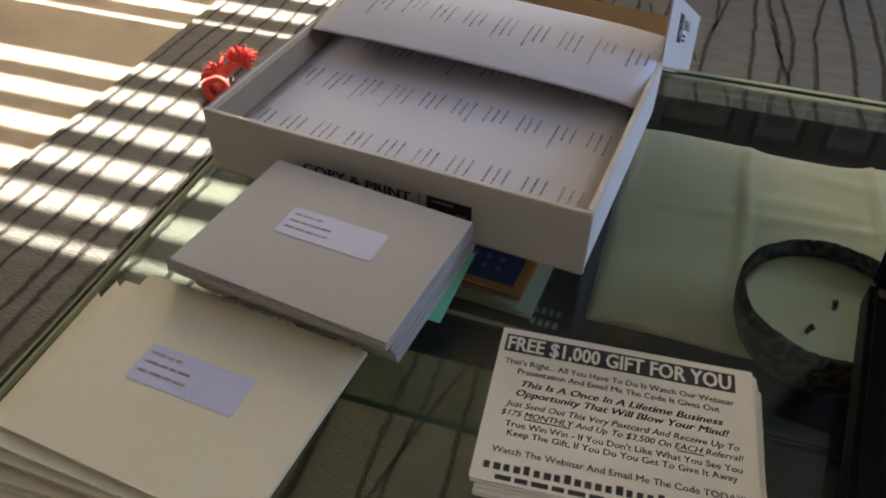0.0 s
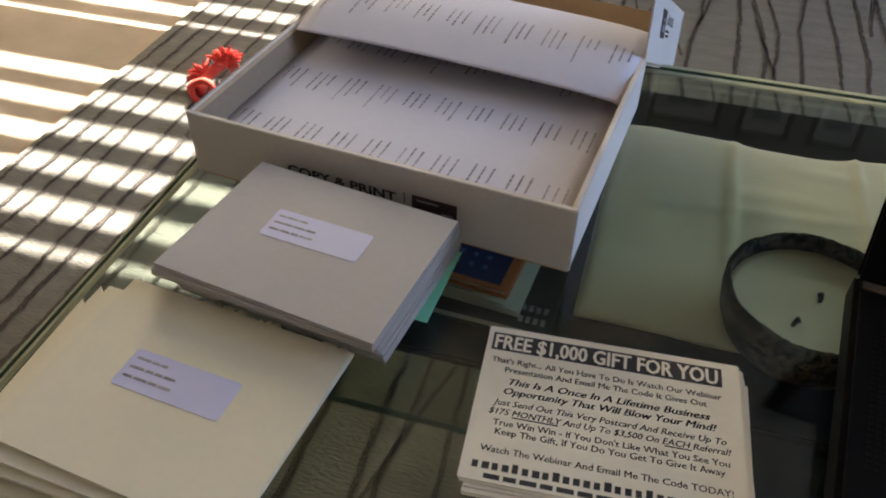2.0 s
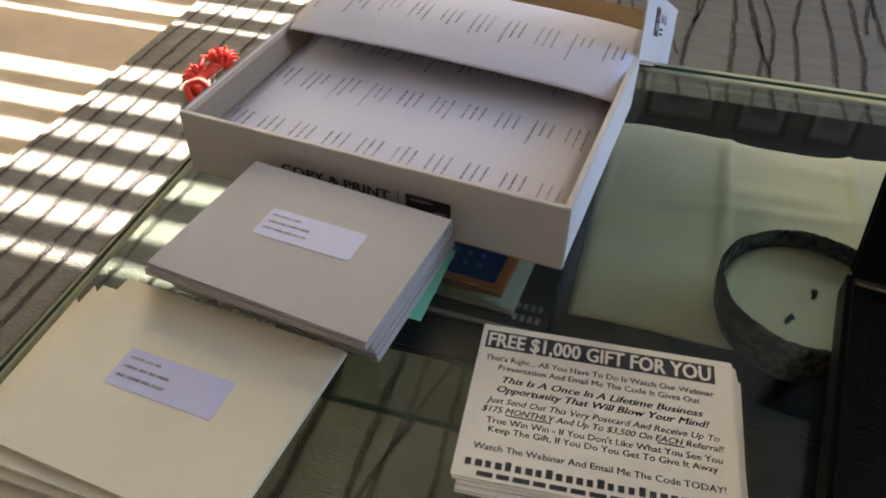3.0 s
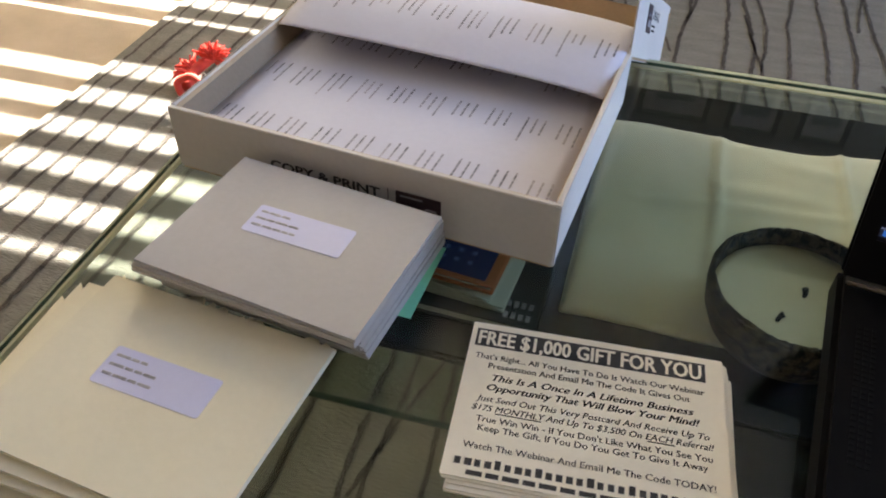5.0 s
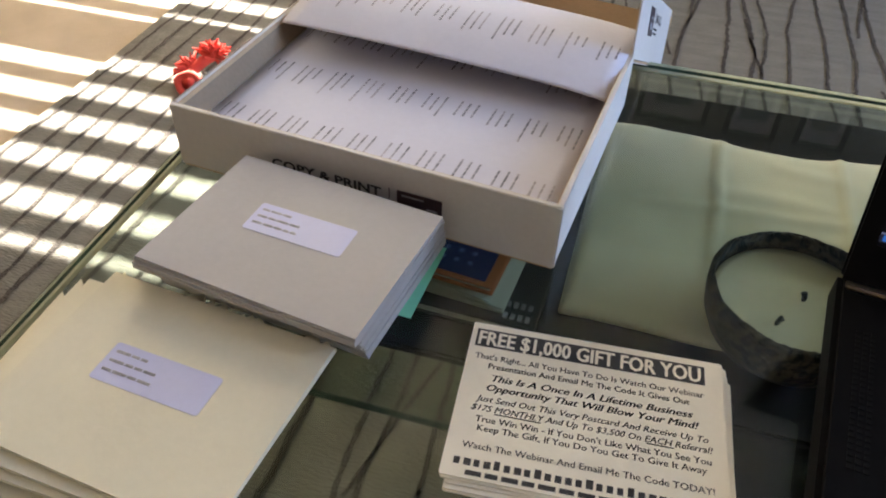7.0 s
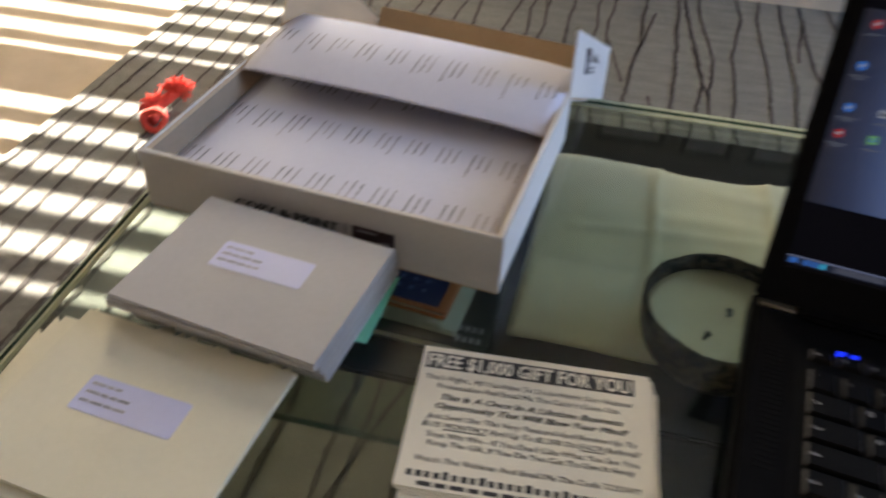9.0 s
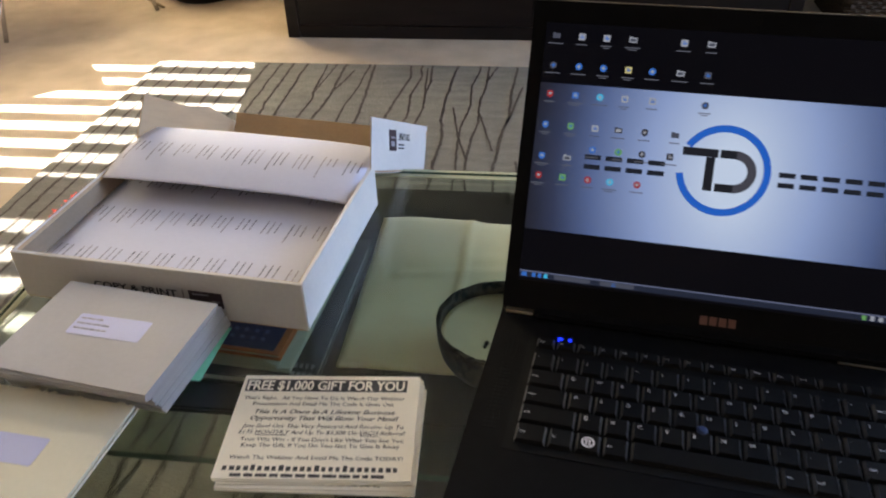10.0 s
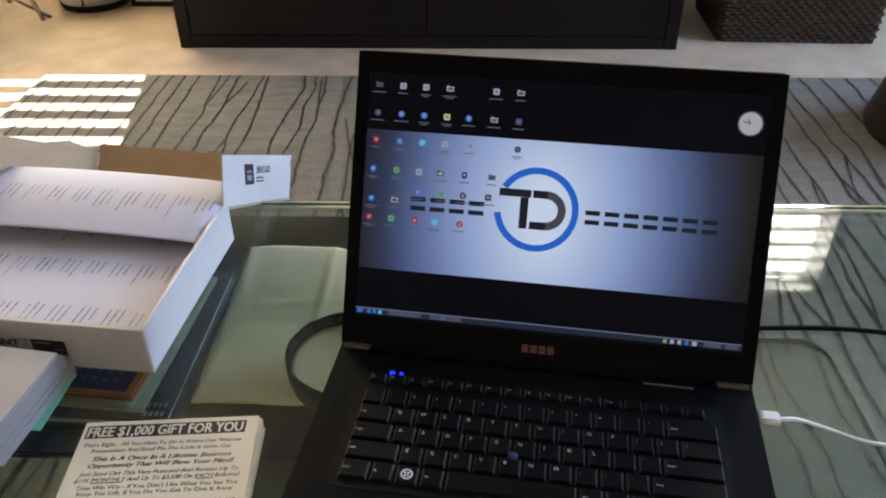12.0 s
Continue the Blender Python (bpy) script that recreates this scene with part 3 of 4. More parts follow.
front = panel("front_wall", 0, 0, BW, 0.004, T, BH, (0, -1), carton)
panel("back_wall", 0.003, BD - T, BW - 0.003, BD, T, BH, (0, 1), carton)
panel("side_wall", 0, 0.0042, 0.004, BD, T, BH, (-1, 0), carton)
panel("side_wall", BW - 0.004, 0.0042, BW, BD, T, BH, (1, 0), carton)
bm = bmesh.new()
ends = [[bm.verts.new((x, y, z)) for x, z in ((0.0006, BH - 0.0004), (0.0016, BH + 0.0006), (0.0128, 0.0345), (0.0108, 0.0330))] for y in (0.0046, BD - 0.003)]
for k in range(4):
    bm.faces.new((ends[0][k], ends[0][(k + 1) % 4], ends[1][(k + 1) % 4], ends[1][k]))
bm.faces.new(ends[0]), bm.faces.new(ends[1][::-1])
part("inner_panel", bm, GREYBOARD, carton, "tan board folded down inside the wall")
part("tuck_edge", cube(BW - 0.0042, -0.0006, 0.002, BW + 0.0006, 0.0046, BH + 0.0006, 0.001), BOARD, carton, "white folded corner edge")
lettering("print", "COPY & PRINT", INK, front, pose(0.0805, -0.0003, 0.0235, 90), 0.0075, 0.0845, 0.03, label="bold black words")
part("print", quad_boxes([(0.1705, -0.0004, 0.0235, 0.1711, -0.0001, 0.0325), (0.1765, -0.0005, 0.0155, 0.2090, -0.0001, 0.0325)]), LOGO_INK, front, "dark plum logo block")
part("print", quad_boxes([(0.180, -0.0007, 0.0285, 0.196, -0.0004, 0.0297), (0.198, -0.0007, 0.022, 0.206, -0.0004, 0.0232)]), GREY_INK, front, "small grey unreadable lines")

# lid, folded back and drooping over the table's far edge
lid = new("lid")
lid.parent, lid.matrix_basis = carton, pose(0, BD, BH, 0, 0, -3) @ pose(0, 0, 0, -28.0, 0, 0)
LL, LH = 0.216, 0.056
part("lid_panel", cube(0.001, 0.0005, -T, BW - 0.001, LL, 0, 0.0006), KRAFT, lid)
part("lid_outside", cube(0.001, 0.0005, -T - 0.0008, BW - 0.001, LL, -T - 0.0001), BOARD, lid, "white coated outside")
flap = prism([(0.003, 0.0), (LL - 0.008, 0.0), (LL + 0.012, LH), (0.009, LH + 0.001)], 0, 0.0014)
fl = part("side_flap", flap, BOARD, lid, "white printed side flap", pose(BW - 0.001, 0, 0, 0, -7, 0) @ Matrix(((0, 0, 1, 0), (1, 0, 0, 0), (0, 1, 0, 0), (0, 0, 0, 1))))
part("print", quad_boxes([(0.066, 0.022, 0.0015, 0.092, 0.046, 0.0018)]), LOGO_INK, fl, "dark plum logo block")
part("print", quad_boxes([(0.072, 0.036, 0.0019, 0.086, 0.0385, 0.002), (0.072, 0.027, 0.0019, 0.086, 0.033, 0.002)]), GREY_INK, fl, "grey unreadable marks")
part("print", quad_boxes([(0.100 + 0.012 * i, y, 0.0015, 0.100 + 0.012 * i + 0.0095, y + 0.0018, 0.0018) for y in (0.0285, 0.0245) for i in range(2)]), INK, fl, "small black unreadable lines")
lettering("print", "COPY & PRINT", INK, fl, pose(0.146, 0.0430, 0.0015, 0, 0, 180), 0.0085, 0.046, 0.02, label="small black words upside down")
flap = prism([(0.003, 0.0), (LL - 0.002, 0.0), (LL + 0.012, 0.037), (0.157, 0.053), (0.108, 0.050), (0.0185, 0.058)], 0, 0.0014)
part("side_flap", flap, KRAFT, lid, "tan inside of the side flap", pose(0, 0, 0, 0, -4, 0) @ Matrix(((0, 0, 1, 0.001), (1, 0, 0, 0), (0, 1, 0, 0), (0, 0, 0, 1))))
part("front_flap", cube(0.004, LL - 0.0014, 0.0002, BW - 0.004, LL, 0.05, 0.0005, pose(0, LL, 0, -8) @ pose(0, -LL, 0)), KRAFT, lid, "tan tuck flap standing up")


def label_sheet(name, fn, y0, y1, x0, x1, seed, label, columns):
    """A sheet of address labels that follows z = fn(u, v), printed with unreadable lines."""
    rng = random.Random(seed)
    t = thing(name, carton.matrix_basis.copy(), label, "label sheet", "sheets of labels")
    bm = bmesh.new()
    nx, ny = 24, 32
    g = [[bm.verts.new((x0 + (x1 - x0) * i / nx, y0 + (y1 - y0) * j / ny, fn(i / nx, j / ny))) for j in range(ny + 1)] for i in range(nx + 1)]
    for i in range(nx):
        for j in range(ny):
            bm.faces.new((g[i][j], g[i + 1][j], g[i + 1][j + 1], g[i][j + 1]))
    r = bmesh.ops.extrude_face_region(bm, geom=bm.faces[:])
    bmesh.ops.translate(bm, vec=(0, 0, -0.0004), verts=[e for e in r["geom"] if isinstance(e, bmesh.types.BMVert)])
    part("paper", bm, PAPER, t, smooth=True)
    bm = bmesh.new()
    for r_ in range(10):
        gx = x0 + (x1 - x0) * (r_ + 0.20) / 10 + rng.uniform(-0.0005, 0.0005)
        for cy in columns:
            for k in range(3):
                px = gx + k * 0.0066
                end = cy
                y = cy - rng.uniform(0.018, 0.031) - (0.010 if k == 0 and rng.random() < 0.6 else 0.0)
                end += rng.uniform(-0.0015, 0.0008)
                while y < end:
                    w = min(rng.uniform(0.003, 0.009), end - y)
                    if y >= y0 + 0.001 and y + w <= y1 - 0.001 and w > 0.0012:
                        steps = 2
                        prev = None
                        for s in range(steps + 1):
                            yy = y + w * s / steps
                            v = (yy - y0) / (y1 - y0)
                            a, b = [bm.verts.new((xx, yy, fn((xx - x0) / (x1 - x0), v) + 0.0003)) for xx in (px, px + 0.0016)]
                            if prev:
                                bm.faces.new((prev[0], prev[1], b, a))
                            prev = (a, b)
                    y += w + 0.0009
    tagged(part("print", bm, SHEET_INK, t, "grey unreadable address lines"), kind="stuff")
    return t


def low_sheet(u, v):
    return 0.0338 + 0.0014 * math.sin(u * 3.1) * (1 - v) + 0.0012 * math.exp(-v / 0.10) - 0.001 * v


def top_sheet(u, v):
    return 0.0515 + 0.0085 * math.sin(min(1, v * 0.92 + 0.01) * math.pi) + 0.0012 * math.sin(u * 5) - 0.005 * u ** 10


part("paper_block", cube(0.0055, 0.006, T, BW - 0.0055, BD - 0.003, 0.0318, 0.001), PAGES, thing("paper_ream", carton.matrix_basis.copy(), "thick ream of white paper in the carton", "paper"))
label_sheet("label_sheet", low_sheet, 0.0055, 0.2140, 0.0125, 0.2800, 5, "white sheet of printed address labels in the carton", (0.046, 0.118, 0.190))
label_sheet("label_sheet", top_sheet, 0.143, 0.262, 0.0065, 0.2840, 6, "white label sheet slid up over the carton's back", (0.214,))

# ---- envelopes ----


def envelope_mesh(w=0.146, d=0.111, t=0.0024, torn=0.0):
    """A filled envelope: softly swollen, with thin edges and a pointed flap on its back."""
    bm = bmesh.new()
    nx, ny = (60 if torn else 14), 12
    layers = []
    for s in (-1, 1):
        g = []
        for i in range(nx + 1):
            col = []
            for j in range(ny + 1):
                u, v = i / nx, j / ny
                e = min(u * w, (1 - u) * w, v * d, (1 - v) * d)
                swell = 0.00118 + (t / 2 - 0.00118) * min(1, e / 0.012)
                rip = torn * v ** 6 * (0.5 + noise.noise((u * 9, 0.4, 1)) + 0.5 * noise.noise((u * 31, 2.4, 1)) + 0.3 * noise.noise((u * 70, 4.4, 1)))
                col.append(bm.verts.new(((u - 0.5) * w, (v - 0.5) * d + rip, t / 2 + s * swell)))
            g.append(col)
        layers.append(g)
    for g in layers:
        for i in range(nx):
            for j in range(ny):
                bm.faces.new((g[i][j], g[i + 1][j], g[i + 1][j + 1], g[i][j + 1]))
    lo, hi = layers
    for i in range(nx):
        for j in (0, ny):
            bm.faces.new((lo[i][j], lo[i + 1][j], hi[i + 1][j], hi[i][j]))
    for j in range(ny):
        for i in (0, nx):
            bm.faces.new((lo[i][j], lo[i][j + 1], hi[i][j + 1], hi[i][j]))
    return bm


def envelope_stack(mat, places, label, group, label_at, label_turn, seed, w=0.146, d=0.111, torn=()):
    """Envelopes one on another; the top one carries an address label."""
    whole = None
    for i, (x, y, z, turn) in enumerate(places):
        top = i == len(places) - 1
        if i in torn:
            e = part("envelope", envelope_mesh(w, d, torn=0.009), mat)
        elif whole is None:
            e = part("envelope", envelope_mesh(w, d), mat)
            whole = e.data
        else:
            e = new("envelope", whole)
        e.matrix_basis = pose(x, y, z, 0, 0, turn)
        tagged(e, label + (" with a white address label" if top else ", torn open along one edge" if i in torn else ", one of a stack"), "envelope", group)
        if top:
            u, v = label_at
            s = part("address_label", prism(rounded(-0.0333, -0.0127, 0.0333, 0.0127, 0.002), 0.0024, 0.0027), LABEL, e, "white address label with unreadable lines", pose(u, v, 0, 0, 0, label_turn))
            rng = random.Random(seed)
            rows = [(-0.030, 0.0062, 0.020), (-0.030, 0.0000, 0.029), (-0.030, -0.0062, 0.030)]
            part("print", quad_boxes(bars(rows, 0.0016, 0.00271, 0.0029, rng, (0.004, 0.009), 0.0010)), GREY_INK, s, "three grey unreadable lines")


rng = random.Random(11)
N = 17
places = []
for i in range(N):
    f = i / (N - 1)
    under = 1.0 if i in (N - 2, N - 3) else 0.0
    places.append((-0.1175 - 0.0006 * under + 0.002 * f + rng.uniform(-0.0007, 0.0007), 0.022 - 0.0205 * f ** 1.3 - 0.0030 * under + rng.uniform(-0.0012, 0.0012), TOP + 0.0006 + i * 0.00242, -8.0 + rng.uniform(-0.35, 0.35) + 0.6 * under))
envelope_stack(GREY_ENV, places, "pale grey paper envelope", "stack of grey envelopes", (0.0, 0.0065), 2.0, 21)
part("sheet", cube(-0.030, -0.034, 0, 0.030, 0.034, 0.0005), MINT, thing("paper_sheet", pose(-0.0675, 0.031, TOP + 0.00005, 0, 0, -3), "mint green paper sheet under the grey envelopes", "paper"))

rng = random.Random(5)
places = []
for x, y, turn in ((-0.168, -0.130, 3), (-0.165, -0.129, 0), (-0.168, -0.128, 2.2), (-0.165, -0.1265, -1), (-0.167, -0.1235, 0.5), (-0.1475, -0.1085, -6.6), (-0.161, -0.119, -2.3), (-0.1555, -0.1155, -4.0), (-0.1445, -0.1105, -6.2)):
    places.append((x, y, TOP + 0.0006 + len(places) * 0.0028, turn))
envelope_stack(CREAM_ENV, places, "cream paper envelope", "pile of cream envelopes", (-0.002, 0.0040), 1.0, 22, 0.147, 0.119, (4, 5, 6))

# ---- postcards ----
CW, CH = 0.1445, 0.105
cards = []
for i, (dx, dy, turn) in enumerate(((0.006, -0.006, 3.0), (0.004, -0.0055, 4.2), (0.003, -0.003, 4.9), (0.0015, -0.001, 4.0), (0, 0, 4.3))):
    m = pose(dx, dy, TOP + 0.0004 + i * 0.0011, 0, 0, turn)
    c = thing("postcard", m, "ivory printed postcard" + (" with black advertising words on top of a pile" if i == 4 else " in a small pile"), "postcard", "pile of postcards")
    part("card", prism(rounded(0, -CH, CW, 0, 0.0012, 2), 0, 0.0009), CARD, c)
    cards.append(c)
card = cards[-1]
part("banner", quad_boxes([(0.003, -0.0178, 0.0009, 0.1345, -0.0046, 0.0011)]), INK, card, "black banner")
banner = lettering("print", "FREE $1,000 GIFT FOR YOU", CARD, card, pose(0.0045, -0.0163, 0.0010), 0.0106, 0.1275, 0.014, label="ivory banner words")
for k in (1, 2):
    again = new("print", banner.data)
    again.parent, again.matrix_basis = card, pose(0.0045 + 0.0002 * k, -0.0163, 0.0010 + 0.00002 * k)
LINES = (
    (0.0048, 0.1335, -0.0270, 0.0040, "That's Right... All You Have To Do Is Watch Our Webinar", 0, 0),
    (0.0135, 0.1255, -0.0334, 0.0040, "Presentation And Email Me The Code It Gives Out", 0, 0),
    (0.0170, 0.1270, -0.0420, 0.0046, "This Is A Once In A Lifetime Business", 0.02, 0.3),
    (0.0150, 0.1300, -0.0488, 0.0046, "Opportunity That Will Blow Your Mind!", 0.02, 0.3),
    (0.0105, 0.1350, -0.0566, 0.0040, "Just Send Out This Very Postcard And Receive Up To", 0, 0.25),
    (0.0090, 0.1370, -0.0628, 0.0040, "$175 MONTHLY And Up To $3,500 On EACH Referral!", 0, 0.25),
    (0.0125, 0.1360, -0.0700, 0.0040, "True Win Win - If You Don't Like What You See You", 0, 0),
    (0.0145, 0.1335, -0.0757, 0.0040, "Keep The Gift, If You Do You Get To Give It Away", 0, 0),
    (0.0085, 0.1370, -0.0872, 0.0040, "Watch The Webinar And Email Me The Code TODAY!", 0, 0),
)
for x0, x1, y, h, words, bold, shear in LINES:
    line = lettering("print", words, INK, card, pose(x0, y, 0.0009), h, x1 - x0, 0.0, shear)
    for k in range(1, 4 if bold else 2):
        again = new("print", line.data)
        again.parent, again.matrix_basis = card, pose(x0 + 0.00013 * k, y, 0.0009 + 0.00001 * k)
for u0, u1 in ((0.022, 0.047), (0.103, 0.117)):
    part("underline", quad_boxes([(u0, -0.0640, 0.0009, u1, -0.0635, 0.0011)]), INK, card)
rng = random.Random(8)
web = []
for word in (3, 1, 4, 5, 4, 5, 3):
    for k in range(word):
        u = 0.0060 + len(web) * 0.0052
        tall = 0.0052 if k == 0 and word > 3 else 0.0040
        web.append((u, -0.0975, 0.0009, u + 0.0034 + rng.uniform(-0.0004, 0.0004), -0.0975 + tall, 0.0011))
part("print", quad_boxes(web), INK, card, "bold black web address as bars")
part("print", quad_boxes(bars([(0.013, -0.1030, 0.112)], 0.0028, 0.0009, 0.0011, rng, (0.004, 0.011), 0.0018)), INK, card, "black unreadable contact line")
for c in cards[:2]:
    part("print", quad_boxes(bars([(0.020, -0.1015, 0.10)], 0.0028, 0.0009, 0.0010, rng, (0.004, 0.011), 0.0018)), INK, c, "black unreadable contact line")

# ---- laptop ----
LW, LDP, LTH = 0.360, 0.248, 0.0265
laptop = thing("laptop", pose(0.206, 0.080, TOP, 0, 0, -7.95), "open black laptop computer with a lit desktop picture", "laptop")
base = part("base", cube(0, -LDP, 0.003, LW, 0.012, LTH, 0.0035), LAPTOP, laptop)
for x, y in ((0.03, -0.02), (LW - 0.03, -0.02), (0.03, -LDP + 0.02), (LW - 0.03, -LDP + 0.02)):
    part("rubber_foot", lathe([(0, 0), (0.007, 0), (0.0075, 0.0032), (0, 0.0032)], 14), BLACK_RUBBER, laptop, m=pose(x, y, 0))
part("keyboard_well", quad_boxes([(0.030, -0.153, LTH, 0.330, -0.0305, LTH + 0.0004)]), BLACK_RUBBER, base, "dull black keyboard bed")
part("hinge_cover", cube(0.030, -0.009, LTH, LW - 0.044, 0.006, LTH + 0.005, 0.002), LAPTOP, base)
for x0, x1 in ((0.004, 0.028), (LW - 0.030, LW - 0.004)):
    part("hinge", cube(x0, -0.005, LTH - 0.001, x1, 0.003, LTH + 0.0025, 0.001), SILVER, base, "brushed silver hinge")
part("trim_strip", cube(0.268, -0.0112, LTH, LW - 0.05, -0.0094, LTH + 0.0018, 0.0005), SILVER, base, "thin silver trim line")
part("speaker_grille", quad_boxes([(0.012 + 0.004 * (i % 3), -0.04 - 0.004 * (i // 3), LTH, 0.0145 + 0.004 * (i % 3), -0.0375 - 0.004 * (i // 3), LTH + 0.0003) for i in range(75)]), BLACK_RUBBER, base, "perforated speaker strip")
part("touchpad", cube(0.120, -0.232, LTH - 0.0002, 0.205, -0.175, LTH + 0.0004), KEY, base, "smooth black touchpad")
for x, w in ((0.053, 0.0042), (0.0615, 0.003)):
    part("indicator_light", cube(x, -0.0335, LTH, x + w, -0.0317, LTH + 0.0038), glow("blue_indicator", (0.01, 0.03, 0.9), 2.0), base, "glowing blue indicator")
part("power_button", cube(0.311, -0.0225, LTH, 0.321, -0.0155, LTH + 0.001, 0.0004), glow("dim_blue", (0.02, 0.03, 0.14), 0.02), base, "dim blue power button")

PITCH = 0.01905
ROWS_OF_KEYS = (
    (-0.0390, 0.0100, 0.036, [(0.0165, t) for t in ("Esc", "F1", "F2", "F3", "F4", "F5", "F6", "F7", "F8", "F9", "F10", "F11", "F12", "", "", "", "")]),
    (-0.0605, 0.0172, 0.036, [(PITCH, t) for t in "`1234567890-="] + [(0.041, "Back")]),
    (-0.0796, 0.0172, 0.036, [(0.0285, "Tab")] + [(PITCH, t) for t in "QWERTYUIOP[]"] + [(0.0315, "\\")]),
    (-0.0987, 0.0172, 0.036, [(0.0332, "Caps")] + [(PITCH, t) for t in "ASDFGHJKL;'"] + [(0.046, "Enter")]),
    (-0.1178, 0.0172, 0.036, [(0.0425, "Shift")] + [(PITCH, t) for t in "ZXCVBNM,./"] + [(0.0557, "Shift")]),
    (-0.1369, 0.0172, 0.036, [(0.024, "Ctrl"), (PITCH, "Fn"), (PITCH, ""), (PITCH, "Alt"), (0.0985, ""), (PITCH, "Alt"), (PITCH, "Ctrl"), (PITCH, ""), (PITCH, ""), (PITCH, ""), (PITCH, "")]),
)
caps = {}
for y, depth, x, keys in ROWS_OF_KEYS:
    for w, legend in keys:
        kw = w - 0.0022
        if (kw, depth) not in caps:
            bm = bmesh.new()
            lo = [bm.verts.new(p) for p in ((0, -depth / 2, 0), (kw, -depth / 2, 0), (kw, depth / 2, 0), (0, depth / 2, 0))]
            hi = [bm.verts.new(p) for p in ((0.0015, -depth / 2 + 0.0016, 0.0028), (kw - 0.0015, -depth / 2 + 0.0016, 0.0028), (kw - 0.0015, depth / 2 - 0.001, 0.0028), (0.0015, depth / 2 - 0.001, 0.0028))]
            bm.faces.new(hi)
            for k in range(4):
                bm.faces.new((lo[k], lo[(k + 1) % 4], hi[(k + 1) % 4], hi[k]))
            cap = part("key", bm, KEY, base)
            # left and right slopes take the painted glint colour
            cap.data.materials.append(KEY_GLINT)
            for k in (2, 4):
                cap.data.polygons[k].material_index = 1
            caps[(kw, depth)] = cap.data
        else:
            cap = new("key", caps[(kw, depth)])
            cap.parent = base
        cap.matrix_basis = pose(x + 0.0011, y, LTH + 0.0004)
        if legend:
            single = len(legend) == 1
            h = 0.0035 if single and legend.isalpha() else 0.0022
            lettering("legend", legend, LEGEND, base, pose(x + (0.0045 if single else 0.0034), y + (0.0015 if single else -0.001), LTH + 0.0033), h)
        x += w
part("logo_key_mark", lathe([(0.0034, 0.0001), (0.0047, 0.0001), (0.0047, 0.0003), (0.0034, 0.0003)], 24), LEGEND, base, "pale round mark", pose(0.0885, -0.1369, LTH + 0.0033))
part("logo_key_mark", quad_boxes([(a, b, 0.0001, a + 0.0017, b + 0.0017, 0.0003) for a in (-0.0021, 0.0003) for b in (-0.0021, 0.0003)]), LEGEND, base, "pale four-part mark", pose(0.0885, -0.1369, LTH + 0.0033))
part("pointing_stick", lathe([(0, 0), (0.0035, 0), (0.004, 0.003), (0.0025, 0.0045), (0, 0.0048)], 18), material("blue_rubber", (0.02, 0.04, 0.12), 0.6), base, "blue rubber pointing stick", pose(0.1655, -0.1075, LTH + 0.0005))

# lid and its picture, in the lid's own plane: x across, y up the lid
screen = new("screen_lid")
screen.parent, screen.matrix_basis = laptop, pose(0, 0.0, LTH + 0.0015, 90 - 29.6, 0, 0)
SH_L = 0.260
part("shell", cube(0, 0, -0.0075, LW, SH_L, -0.0008, 0.003), LAPTOP, screen)
bz = bmesh.new()
bz = quad_boxes([(0.001, 0.001, -0.0008, 0.012, SH_L - 0.001, 0.0008), (0.347, 0.001, -0.0008, LW - 0.001, SH_L - 0.001, 0.0008), (0.012, 0.001, -0.0008, 0.347, 0.026, 0.0008), (0.012, 0.2415, -0.0008, 0.347, SH_L - 0.001, 0.0008)])
part("bezel", bz, LAPTOP, screen, "matt black bezel")
part("lid_rim", quad_boxes([(0.003, SH_L, -0.006, LW - 0.003, SH_L + 0.0006, -0.0016)]), SILVER, screen, "thin silver rim")
part("webcam", lathe([(0, 0), (0.0028, 0), (0.0028, 0.0003), (0, 0.0003)], 16), BLACK_RUBBER, screen, "small webcam lens", pose(0.177, 0.2505, 0.0008))
part("badge", quad_boxes([(0.163 + 0.0074 * i, 0.0085, 0.0008, 0.163 + 0.0074 * i + 0.0058, 0.0155, 0.0011) for i in range(4)]), BADGE, screen, "copper-coloured maker's badge")
display = part("display", quad_boxes([(0.012, 0.026, -0.0006, 0.347, 0.2415, 0.0)]), glow("black_display", (0.0015, 0.0015, 0.003), 1.0), screen, "black desktop")

# wallpaper band: a soft light spot fading to blue-black at the sides
m = bpy.data.materials.new("wallpaper")
m.use_nodes = True
nt = m.node_tree
n_, ln = nt.nodes, nt.links.new
bs = n_["Principled BSDF"]
bs.inputs["Base Color"].default_value = (0.01, 0.01, 0.01, 1)
tc, mp, gr, cr = n_.new("ShaderNodeTexCoord"), n_.new("ShaderNodeMapping"), n_.new("ShaderNodeTexGradient"), n_.new("ShaderNodeValToRGB")
gr.gradient_type = "QUADRATIC_SPHERE"
mp.inputs["Location"].default_value, mp.inputs["Scale"].default_value = (-0.172 * 5.0, -0.130 * 3.2, 0), (5.0, 3.2, 1)
ln(tc.outputs["Object"], mp.inputs[0]), ln(mp.outputs[0], gr.inputs[0]), ln(gr.outputs[0], cr.inputs[0])
e = cr.color_ramp.elements
e[0].position, e[0].color = 0.02, (0.001, 0.001, 0.003, 1)
e[1].position, e[1].color = 0.85, (0.56, 0.66, 0.84, 1)
for pos, col in ((0.09, (0.022, 0.034, 0.085, 1)), (0.20, (0.085, 0.13, 0.29, 1)), (0.45, (0.27, 0.36, 0.62, 1))):
    q = e.new(pos)
    q.color = col
ln(cr.outputs[0], bs.inputs["Emission Color"])
bs.inputs["Emission Strength"].default_value = 0.066
